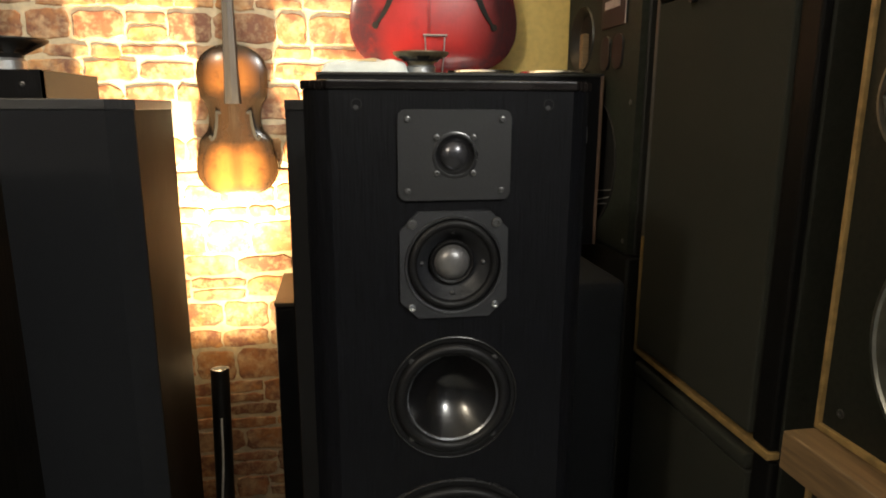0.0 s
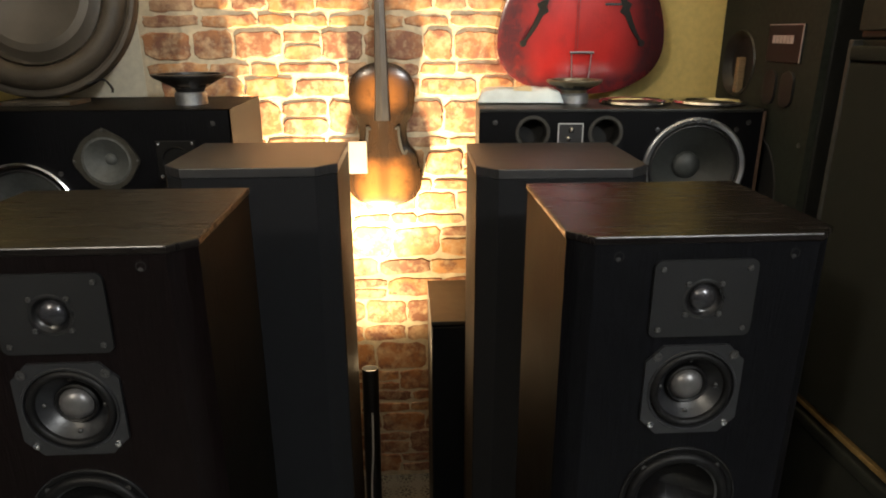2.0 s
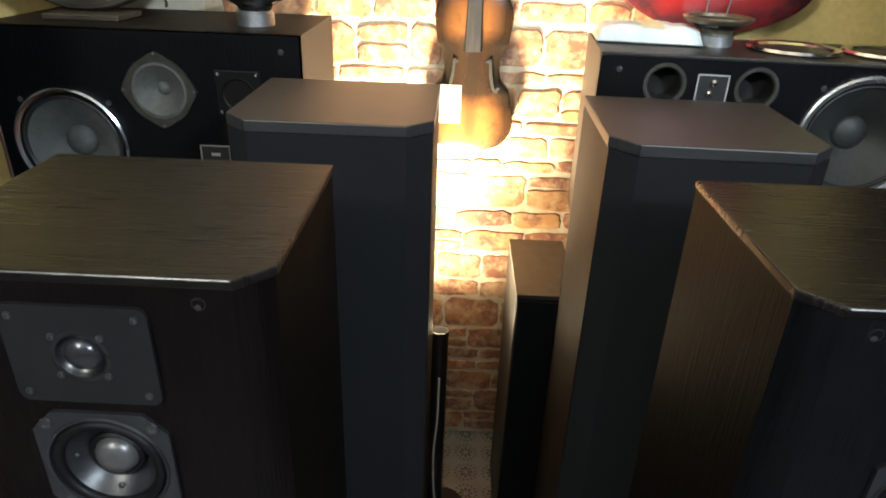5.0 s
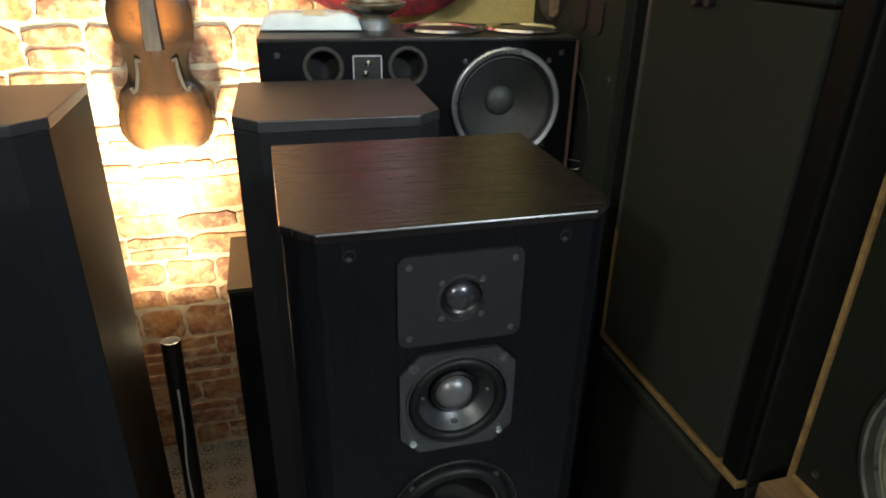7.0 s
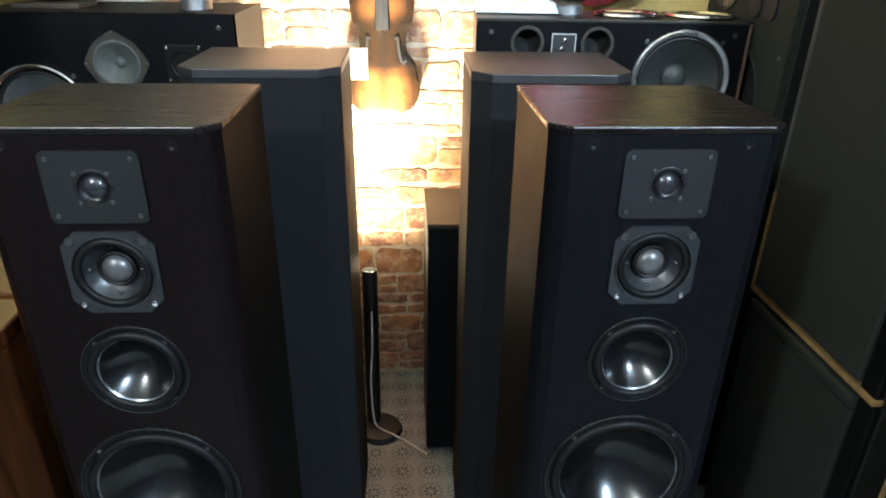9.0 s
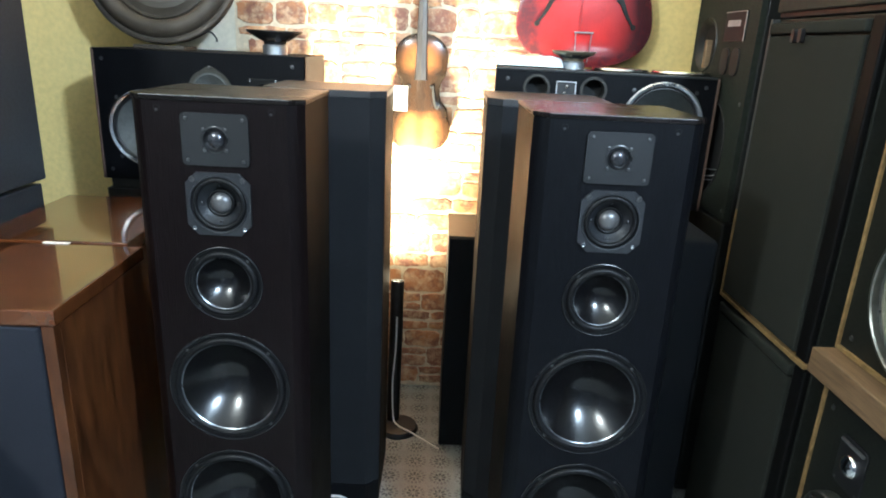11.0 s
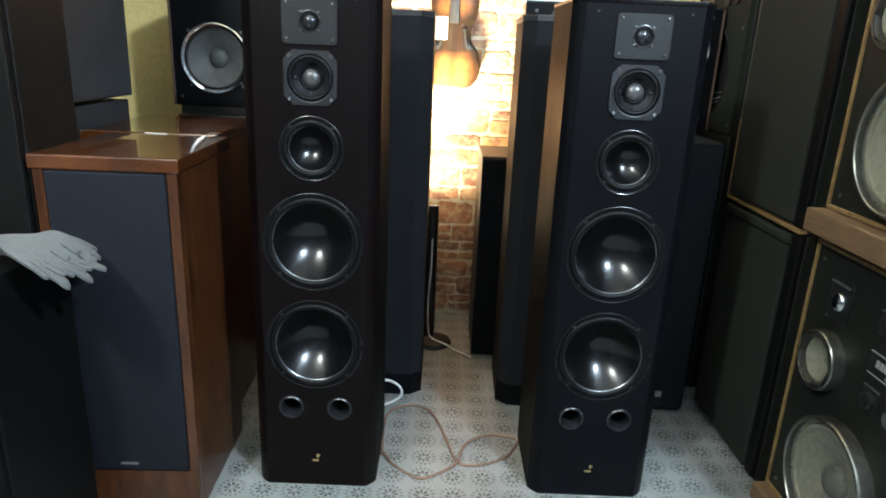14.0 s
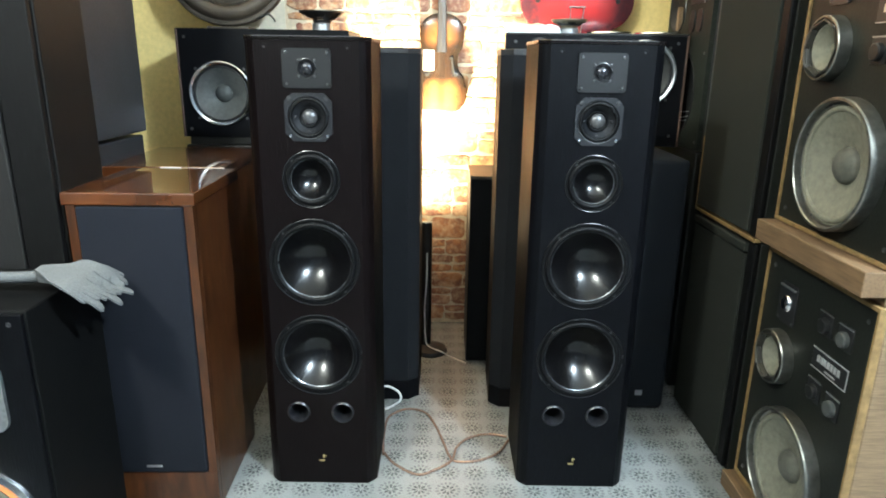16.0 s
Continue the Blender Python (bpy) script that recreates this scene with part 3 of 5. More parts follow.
    screws(md, [(sx * 0.046, cz - 0.046) for sx in (-1, 1)], y=-0.004, mesh=BRIGHT_SCREW)
    tower_driver(t, "midbass_driver", 0.900, 0.075, 0.0525, 0.035)
    tower_driver(t, "woofer", 0.677, 0.121, 0.097, 0.065)
    tower_driver(t, "woofer", 0.410, 0.121, 0.097, 0.065)
    for sx in (-1, 1):
        p = part("bass_port", new_lathe([(0.032, 0.0), (0.0315, 0.004), (0.0295, 0.006), (0.0270, 0.005), (0.0250, 0.0), (0.0240, -0.012), (0.0235, -0.08), (0, -0.08)], sx * 0.062, 0.233), PORT, t)
    for sx in (-1, 1):
        so = part("grille_socket", new_lathe([(0.0058, 0.0003), (0.0050, 0.0005), (0.0046, -0.002), (0.0042, -0.008), (0, -0.008)], sx * 0.101, 1.226, seg=16), DARK_HOLE, t)
        # small metal bead set off centre in the hole to give its glint
        part("socket_rim", new_lathe([(0.0030, -0.002), (0.0034, -0.0008), (0.0026, 0.0002), (0, 0.0)], sx * 0.101 - 0.0008, 1.2225, seg=10), SCREW, so)
    badge = part("badge", new_box(0.001, 0.006, -0.0015, 0.0, 0.084, 0.094), GOLD, t, "small gold badge")
    part("badge_bar", new_box(-0.010, 0.006, -0.0015, 0.0, 0.073, 0.0775), GOLD, badge)
    part("badge_bar", new_box(0.006, 0.010, -0.0015, 0.0, 0.089, 0.092), GOLD, badge)
    return t


tower_speaker(pose(0.111, 0.688, 0), BLACK_ASH, TOP_WALNUT, "tall black five-driver tower loudspeaker standing on the floor")
tower_speaker(pose(-0.611, 0.688, 0), REDDISH_ASH, DULL_TOP, "tall reddish-black five-driver tower loudspeaker standing on the floor")


def covered_tower(m):
    t = thing("tower_speaker", "tall tower loudspeaker with a black cloth grille, on the floor", "loudspeaker", m, "pair of grilled tower speakers")
    w, d, h, c = 0.312, 0.290, 1.235, 0.038
    part("body", slab(bmesh.new(), [(-w / 2, 0.034), (w / 2, 0.034), (w / 2, d), (-w / 2, d)], 0.0, h - 0.018), DARK_WALNUT, t, "dark walnut veneered sides", smooth=0)
    part("top_panel", slab(bmesh.new(), chamfered(w + 0.002, d + 0.001, c), h - 0.018, h, bevel=0.002), DUSTY_TOP, t, "dusty dark walnut top")
    part("grille", slab(bmesh.new(), [(-w / 2 + c, 0.002), (w / 2 - c, 0.002), (w / 2 - 0.002, 0.034), (-w / 2 + 0.002, 0.034)], 0.075, h - 0.018, bevel=0.002), GRILLE, t, "black cloth grille with bevelled sides")
    part("plinth_front", slab(bmesh.new(), [(-w / 2 + c, 0.003), (w / 2 - c, 0.003), (w / 2 - 0.003, 0.034), (-w / 2 + 0.003, 0.034)], 0.0, 0.072, bevel=0.002), BLACK_ASH, t)
    return t


rear = covered_tower(pose(-0.508, 1.178, 0))
copy_thing(rear, pose(0.057, 1.132, 0, 0, 0, -1.5))

# paper card taped to the back of a covered tower
card = part("paper_card", new_box(-0.374, -0.312, 1.4695, 1.4725, 1.162, 1.234, bevel=0.001), CARD)
tagged(card, "small white paper card taped to a covered tower speaker", "card")


# ---- uplight ----
def uplight(m):
    t = thing("uplight", "slim black tube floor lamp, lit, throwing warm light upward", "lamp", m)
    part("base", new_lathe([(0, 0.0), (0.070, 0.0), (0.073, 0.006), (0.066, 0.018), (0.03, 0.024), (0, 0.024)], 0.022, 0, -0.03, axis="z"), RUBBER, t, "round black base")
    lean = Matrix.Rotation(radians(-7.3), 4, "X")
    pole = part("tube", new_lathe([(0.024, 0.015), (0.024, 0.548), (0.0225, 0.548), (0.0225, 0.45), (0, 0.45)], axis="z"), BASKET, t, "glossy black metal tube, leaning a little")
    pole.matrix_basis = lean
    bulb = part("bulb", new_lathe([(0, 0.51), (0.012, 0.50), (0.016, 0.48), (0.012, 0.455)], axis="z", seg=16), BULB, t, "lit bulb inside the tube")
    bulb.matrix_basis = lean
    part("cord", tube(bmesh.new(), spline([(0.004, 0.026, 0.42), (0.003, 0.010, 0.3), (-0.004, -0.006, 0.18), (0.002, -0.024, 0.05), (0.02, -0.05, 0.028), (0.07, -0.08, 0.020), (0.105, -0.09, 0.004), (0.17, -0.15, 0.004)]), 0.0028), WHITE_WIRE, t, "thin pale cord")
    return t


uplight(pose(-0.340, 1.630, 0))

# ---- slim black loudspeaker beside the lamp ----
slim = thing("slim_speaker", "slim black column loudspeaker with a brown wooden top", "loudspeaker", pose(-0.101, 1.500, 0))
part("body", new_box(-0.068, 0.068, 0.012, 0.29, 0, 0.765, bevel=0.002), VINYL, slim)
part("grille", new_box(-0.066, 0.066, 0.0, 0.010, 0.01, 0.762, bevel=0.003), GRILLE, slim, "black cloth grille")
part("top_panel", new_box(-0.069, 0.069, 0.004, 0.292, 0.765, 0.775, bevel=0.001), surface("brown_board", (0.055, 0.046, 0.032), 0.6, vary=0.2, grain=40), slim, "brown wooden top")


# ---- lying cabinets at the back ----
def paper_driver(parent, name, cx, cz, r, rim=RING_SILVER, cone=CONE_PAPER, rim_h=0.008, depth=0.035, cap=0.28, proud=0.006):
    """A paper-coned driver with a bright raised ring."""
    ring = part(name, new_lathe([(r, 0.0), (r, rim_h), (r - 0.004, rim_h + 0.003), (r - 0.012, rim_h), (r - 0.014, 0.0)], cx, cz, seg=48), rim, parent)
    part("surround", new_lathe([(r - 0.014, 0.002)] + [(a, b + 0.001) for a, b in half_roll(r * 0.80, r - 0.016, 0.005)][::-1], cx, cz, seg=48), RUBBER, ring)
    part("cone", new_lathe([(r * 0.80, 0.001), (r * 0.6, -depth * 0.35), (r * cap, -depth * 0.95)], cx, cz, seg=48), cone, ring)
    part("dust_cap", new_lathe(dome(r * cap, r * cap * 0.55, -depth * 0.95), cx, cz, seg=24), cone, ring)
    return ring


def lying_cabinet_a(m):
    t = thing("lying_speaker", "black loudspeaker cabinet lying on its side with a chrome-ringed woofer", "loudspeaker", m)
    w, h, d = 0.650, 0.396, 0.250
    part("body", open_box(0, w, 0.0, d, 0, h), VINYL, t, "worn black vinyl box", smooth=0)
    part("baffle", baffle(0, w, 0, h, 0.02, [(0.498, 0.26, 0.104), (0.123, 0.342, 0.032), (0.290, 0.342, 0.032)]), BLACK_ASH, t, smooth=0)
    part("edge_strip", new_box(w - 0.007, w + 0.001, -0.002, 0.02, 0.0, h - 0.004, bevel=0.002), RED_EDGE, t, "worn reddish wooden edge")
    part("front_lip", new_box(0.0, w - 0.007, -0.003, 0.02, h - 0.0065, h + 0.001, bevel=0.002), VINYL, t)
    wf = paper_driver(t, "woofer", 0.498, 0.26, 0.118, cone=CONE_DARK, depth=0.050)
    screws(wf, around(0.498, 0.26, 0.127), mesh=SCREW_BIG)
    for x in (0.123, 0.290):
        p = part("bass_port", new_lathe([(0.031, 0.001), (0.0305, -0.002), (0.030, -0.05), (0, -0.05)], x, 0.342, seg=32), DARK_HOLE, t)
        part("port_ring", new_lathe([(0.040, 0.0), (0.0395, 0.0022), (0.0335, 0.0025), (0.0305, -0.001)], x, 0.342, seg=36), DUSTY_RING, p, "dusty grey flared ring")
    pl = part("switch_plate", new_box(0.180, 0.238, -0.003, 0.0, 0.285, 0.365, bevel=0.001), RUBBER, t, "black switch plate with silver border")
    for a in ((0.180, 0.238, 0.3625, 0.365), (0.180, 0.1825, 0.285, 0.365), (0.2355, 0.238, 0.285, 0.365)):
        part("border", new_box(a[0], a[1], -0.0042, -0.003, a[2], a[3]), SILVER, pl)
    for z in (0.350, 0.330):
        part("knob", new_lathe(dome(0.007, 0.009, 0.003), 0.211 - (0.35 - z) * 0.3, z, seg=16), CHROME, pl)
    screws(t, [(0.036, 0.366), (0.036, 0.04), (w - 0.037, 0.366), (w - 0.037, 0.04)], mesh=SCREW_BIG, y=-0.0005, name="grille_socket")
    return t


lying_cabinet_a(pose(-0.055, 1.512, 0.902, 0, 0, -4.0))


def lying_cabinet_b(m):
    t = thing("lying_speaker", "black three-way loudspeaker cabinet lying on its side", "loudspeaker", m)
    w, h, d = 0.635, 0.393, 0.34
    part("body", open_box(0, w, 0.0, d, 0, h), surface("brown_black_vinyl", (0.0075, 0.0066, 0.0055), 0.6, spec=0.2, vary=0.4, grain=60, stretch=(1, 8, 8), bump=0.2), t, "dark brown vinyl box", smooth=0)
    part("baffle", baffle(0, w, 0, h, 0.02, [(0.153, 0.161, 0.105), (0.351, 0.280, 0.058)]), BLACK_ASH, t, smooth=0)
    part("edge_strip", new_box(-0.001, 0.007, -0.002, 0.02, 0, h - 0.004, bevel=0.002), RED_EDGE, t, "worn reddish wooden edge")
    part("foot_rail", new_box(0.02, w - 0.02, 0.004, d - 0.02, -0.03, 0.0, bevel=0.003), VINYL, t)
    wf = paper_driver(t, "woofer", 0.153, 0.161, 0.118, rim=CHROME)
    screws(wf, around(0.153, 0.161, 0.127), mesh=SCREW_BIG)
    # midrange in a four-cornered frame
    cx, cz = 0.351, 0.280
    pts = []
    for i in range(32):
        a = 2 * math.pi * i / 32
        r = 0.0665 + 0.0095 * abs(math.cos(2 * a)) ** 9
        pts.append((cx + r * math.cos(a), cz + r * math.sin(a)))
    bm = bmesh.new()
    es = []
    for k, loop in enumerate((pts, disc_points(cx, cz, 0.056, 32))):
        vs = [bm.verts.new((x, -0.005, z)) for x, z in loop]
        bk = [bm.verts.new((x, 0.0 if k == 0 else 0.01, z)) for x, z in loop]
        for i in range(32):
            j = (i + 1) % 32
            es.append(bm.edges.new((vs[i], vs[j])))
            bm.faces.new((vs[i], vs[j], bk[j], bk[i]))
    bmesh.ops.triangle_fill(bm, use_beauty=True, use_dissolve=False, edges=es)
    md = part("midrange", bm, BRASS_RIM, t, "dusty midrange frame with four corners", smooth=0)
    part("cone", new_lathe([(0.056, 0.003), (0.05, 0.004), (0.045, 0.0), (0.03, -0.012), (0.014, -0.022)], cx, cz), CONE_PAPER, md)
    part("dust_cap", new_lathe(dome(0.014, 0.009, -0.022), cx, cz, seg=20), CONE_PAPER, md)
    screws(md, around(cx, cz, 0.071, 4, 0), y=-0.005)
    tw = part("tweeter", new_box(0.464, 0.556, -0.004, 0.0, 0.235, 0.325, bevel=0.002), DEEP_BLACK, t, "black horn tweeter plate")
    part("horn", new_lathe([(0.034, 0.004), (0.032, 0.006), (0.022, 0.001), (0.010, -0.004), (0, -0.004)], 0.510, 0.278), DARK_RUBBER, tw)
    screws(tw, [(0.472, 0.318), (0.548, 0.318), (0.472, 0.243), (0.548, 0.243)], mesh=BRIGHT_SCREW, y=-0.004)
    bp = part("name_plate", new_box(0.418, 0.480, -0.003, 0.0, 0.135, 0.172, bevel=0.001), RUBBER, t, "small plate with a silver border")
    for a in ((0.418, 0.480, 0.170, 0.172), (0.418, 0.420, 0.135, 0.172), (0.478, 0.480, 0.135, 0.172), (0.440, 0.458, 0.150, 0.156)):
        part("border", new_box(a[0], a[1], -0.0042, -0.003, a[2], a[3]), SILVER, bp)
    screws(t, [(0.030, 0.363), (0.030, 0.03), (w - 0.036, 0.363), (w - 0.036, 0.03)], mesh=SCREW_BIG, y=-0.0005, name="grille_socket")
    return t


lying_cabinet_b(pose(-1.262, 1.540, 0.905, 0, 0, 0))


# ---- supports under the lying cabinets ----
sup = thing("carpeted_speaker", "charcoal carpeted loudspeaker box standing on the floor", "loudspeaker", pose(0.375, 1.140, 0))
part("body", new_box(-0.155, 0.155, 0.0, 0.59, 0.0, 0.900, bevel=0.018, seg=4), CARPET, sup)
part("label_plate", new_box(0.05, 0.075, -0.002, 0.001, 0.055, 0.075), SILVER, sup, "small silver label")
sup2 = thing("dark_speaker", "dark wooden loudspeaker box under a lying cabinet", "loudspeaker", pose(-0.96, 1.545, 0))
part("body", new_box(-0.30, 0.33, 0.0, 0.34, 0.0, 0.873, bevel=0.004), VINYL, sup2)
part("grille", new_box(-0.29, 0.32, -0.012, 0.0, 0.02, 0.85, bevel=0.004), GRILLE, sup2)


# ---- instruments ----
def shell(name, prof, arch, depth, material, parent, nz=48, nu=20):
    """An arched sound-box. prof: (height, half width) along its length."""
    zs = [p[0] for p in prof]
    ws = [p[1] for p in prof]
    fine = spline([(w, 0, z) for z, w in prof], 6)
    bm = bmesh.new()
    lay = bm.verts.layers.float.new("burst")
    z0, z1 = zs[0], zs[-1]
    front, back = [], []
    for v in fine:
        w = max(v.x, 0.0)
        rf, rb = [], []
        near = min(v.z - z0, z1 - v.z) / max(ws)
        ends = 1 - math.exp(-max(near, 0) * 4.5)
        for i in range(nu + 1):
            u = math.sin(math.pi / 2 * (2 * i / nu - 1))
            lift = arch * ends * (1 - u * u) ** 0.75
            rim = max(abs(u), 1 - near * 1.7)
            a = bm.verts.new((u * w, -depth / 2 - lift, v.z))
            b = bm.verts.new((u * w, depth / 2, v.z))
            a[lay] = b[lay] = min(1, max(0, rim))
            rf.append(a)
            rb.append(b)
        front.append(rf)
        back.append(rb)
    for r in range(len(fine) - 1):
        for i in range(nu):
            bm.faces.new((front[r][i], front[r][i + 1], front[r + 1][i + 1], front[r + 1][i]))
            bm.faces.new((back[r][i], back[r + 1][i], back[r + 1][i + 1], back[r][i + 1]))
        for i in (0, nu):
            bm.faces.new((front[r][i], front[r + 1][i], back[r + 1][i], back[r][i]))
    bmesh.ops.remove_doubles(bm, verts=bm.verts, dist=0.0004)
    return part(name, bm, material, parent, smooth=0.9)


def f_hole(parent, pts, r, y):
    bm = bmesh.new()
    path = spline([(x, y, z) for x, z in pts], 6)
    n = len(path)
    a, b = [], []
    for k, p in enumerate(path):
        d = (path[min(k + 1, n - 1)] - path[max(k - 1, 0)]).normalized()
        side = Vector((-d.z, 0, d.x))
        w = r * (0.35 + 0.65 * math.sin(math.pi * k / (n - 1)))
        a.append(bm.verts.new(p + side * w))
        b.append(bm.verts.new(p - side * w))
    for k in range(n - 1):
        bm.faces.new((a[k], a[k + 1], b[k + 1], b[k]))
    for end in (path[0], path[-1]):
        ring = [bm.verts.new((end.x + r * 1.15 * math.cos(t), y - 0.0003, end.z + r * 1.15 * math.sin(t))) for t in [2 * math.pi * i / 14 for i in range(14)]]
        bm.faces.new(ring)
    top = bmesh.ops.extrude_face_region(bm, geom=list(bm.faces))
    bmesh.ops.translate(bm, verts=[v for v in top["geom"] if isinstance(v, bmesh.types.BMVert)], vec=(0, 0.006, 0))
    return part("sound_hole", bm, DARK_HOLE, parent, smooth=0)


def violin(m):
    t = thing("violin", "old worn brown violin without strings, hung on the brick wall", "violin", m)
    prof = [(0.0, 0.0), (0.004, 0.035), (0.020, 0.078), (0.055, 0.102), (0.095, 0.103), (0.125, 0.095), (0.146, 0.092), (0.158, 0.085), (0.175, 0.071), (0.200, 0.065), (0.225, 0.066),
            (0.245, 0.073), (0.258, 0.082), (0.270, 0.084), (0.300, 0.088), (0.330, 0.088), (0.360, 0.076), (0.382, 0.050), (0.392, 0.020), (0.394, 0.0)]
    shell("body", prof, 0.014, 0.034, AMBER_BURST, t)
    for s in (-1, 1):
        f_hole(t, [(s * 0.036, 0.220), (s * 0.042, 0.224), (s * 0.043, 0.205), (s * 0.046, 0.182), (s * 0.052, 0.158), (s * 0.060, 0.150), (s * 0.062, 0.158)], 0.0036, -0.0290)
    fb = bmesh.new()
    lo = [fb.verts.new((x, y, 0.243)) for x, y in ((-0.022, -0.030), (0.022, -0.030), (0.017, -0.042), (0, -0.045), (-0.017, -0.042))]
    hi = [fb.verts.new((x, y, 0.60)) for x, y in ((-0.012, -0.010), (0.012, -0.010), (0.010, -0.019), (0, -0.021), (-0.010, -0.019))]
    for i in range(5):
        fb.faces.new((lo[i], lo[(i + 1) % 5], hi[(i + 1) % 5], hi[i]))
    fb.faces.new(lo[::-1])
    fb.faces.new(hi)
    part("fingerboard", fb, EBONY, t, "long worn black fingerboard")
    part("neck", new_box(-0.011, 0.011, -0.011, 0.008, 0.385, 0.60, bevel=0.004), surface("neck_wood", (0.22, 0.11, 0.045), 0.4, vary=0.3), t)
    pb = part("peg_box", prism(bmesh.new(), [(-0.013, 0.60), (0.013, 0.60), (0.010, 0.66), (0.014, 0.685), (0.0, 0.705), (-0.014, 0.685), (-0.010, 0.66)], -0.022, 0.006, 0.003), EBONY, t, "carved scroll and peg box")
    for k, z in enumerate((0.612, 0.627, 0.642, 0.657)):
        s = 1 if k % 2 else -1
        bm = bmesh.new()
        tube(bm, [(s * -0.014, -0.008, z), (s * 0.030, -0.008, z)], 0.0035)
        box(bm, s * 0.040 - 0.011, s * 0.040 + 0.011, -0.0105, -0.0055, z - 0.008, z + 0.008, bevel=0.002)
        part("tuning_peg", bm, EBONY, pb)
    return t


violin(pose(-0.288, 1.898, 0.978) @ Matrix.Scale(1.04, 4))


def guitar(m):
    t = thing("archtop_guitar", "glossy red sunburst archtop guitar hung on the wall above a cabinet", "guitar", m)
    prof = [(0.0, 0.0), (0.003, 0.06), (0.016, 0.125), (0.050, 0.190), (0.095, 0.222), (0.145, 0.230), (0.20, 0.222), (0.26, 0.203), (0.31, 0.188), (0.35, 0.183), (0.40, 0.186),
            (0.44, 0.184), (0.48, 0.168), (0.52, 0.125), (0.54, 0.06), (0.545, 0.0)]
    shell("body", prof, 0.018, 0.075, RED_BURST, t)
    for s in (-1, 1):
        f_hole(t, [(s * 0.080, 0.318), (s * 0.090, 0.285), (s * 0.104, 0.245), (s * 0.120, 0.206), (s * 0.138, 0.170), (s * 0.162, 0.136)], 0.0078, -0.0555)
        part("sound_hole_notch", prism(bmesh.new(), [(s * 0.128, 0.235), (s * 0.113, 0.205), (s * 0.096, 0.216), (s * 0.111, 0.246)], -0.0556, -0.0496), DARK_HOLE, t)
    tp = part("tailpiece", tube(bmesh.new(), [(-0.036, -0.062, 0.112), (0.030, -0.062, 0.112)], 0.0045), CHROME, t, "chrome trapeze tailpiece")
    for x in (-0.030, 0.024):
        part("tail_wire", tube(bmesh.new(), [(x, -0.062, 0.110), (x * 0.9, -0.060, 0.06), (x * 0.8, -0.052, 0.02), (x * 0.7, -0.030, 0.004)], 0.0018), DULL_METAL, tp)
    for x in (-0.022, -0.016):
        part("string", tube(bmesh.new(), [(x, -0.063, 0.112), (x * 0.8, -0.066, 0.60), (x * 0.6, -0.060, 1.0)], 0.0006, 5), SCREW, t)
    part("maker_print", new_box(0.055, 0.098, -0.0575, -0.0555, 0.232, 0.238), RUBBER, t, "faint dark printed mark")
    part("neck", new_box(-0.024, 0.024, -0.062, -0.035, 0.42, 1.0, bevel=0.006), EBONY, t, "dark guitar neck")
    part("head", prism(bmesh.new(), [(-0.024, 1.0), (0.024, 1.0), (0.04, 1.05), (0.034, 1.16), (-0.034, 1.16), (-0.04, 1.05)], -0.058, -0.040, 0.003), EBONY, t)
    return t


guitar(pose(0.258, 1.886, 1.300))


# ---- loose drivers and things on the lying cabinets ----
def loose_driver(name, m, r, h, mag_r, mag_h, rim_mat, label):
    t = thing("loose_driver", label, "speaker driver", m)
    part("magnet", new_lathe([(0, 0), (mag_r, 0), (mag_r, mag_h * 0.8), (mag_r * 0.9, mag_h), (0, mag_h)], axis="z", seg=32), DULL_METAL, t, "round silver magnet")
    bm = bmesh.new()
    lathe(bm, [(mag_r * 0.85, mag_h), (mag_r * 0.95, mag_h + 0.008), (mag_r, mag_h + 0.010)], axis="z", seg=32)
    lathe(bm, [(r * 0.86, h - 0.012), (r * 0.97, h - 0.006), (r, h - 0.003), (r, h), (r * 0.86, h), (r * 0.84, h - 0.010)], axis="z", seg=40)
    bk = part("basket", bm, rim_mat, t, "pressed metal basket")
    n = 6
    for i in range(n):
        a0, a1 = [2 * math.pi * (i + k) / n for k in (-0.22, 0.22)]
        leg = bmesh.new()
        q = []
        for rr, zz in ((mag_r, mag_h + 0.009), (r * 0.86, h - 0.012)):
            for a in (a0, a1):
                for inset in (0.0, 0.0025):
                    q.append(leg.verts.new(((rr - inset) * math.cos(a), (rr - inset) * math.sin(a), zz)))
        for f in ((0, 2, 6, 4), (1, 5, 7, 3), (0, 4, 5, 1), (2, 3, 7, 6), (0, 1, 3, 2), (4, 6, 7, 5)):
            leg.faces.new([q[k] for k in f])
        part("leg", leg, rim_mat, bk, smooth=0)
    part("cone", new_lathe([(mag_r * 0.7, mag_h + 0.012), (r * 0.6, h - 0.022), (r * 0.84, h - 0.006)], axis="z", seg=40), RUBBER, t, "dark paper cone")
    return t


loose_driver("loose_driver", pose(-0.746, 1.675, 1.2985), 0.087, 0.072, 0.038, 0.030, BASKET, "small black loose loudspeaker driver lying face up on a cabinet")
loose_driver("loose_driver", pose(0.194, 1.645, 1.2985), 0.068, 0.055, 0.036, 0.024, surface("pale_brass", (0.20, 0.17, 0.11), 0.4, vary=0.3, metal=0.6, grain=60), "small dusty loose driver lying face up on a cabinet")

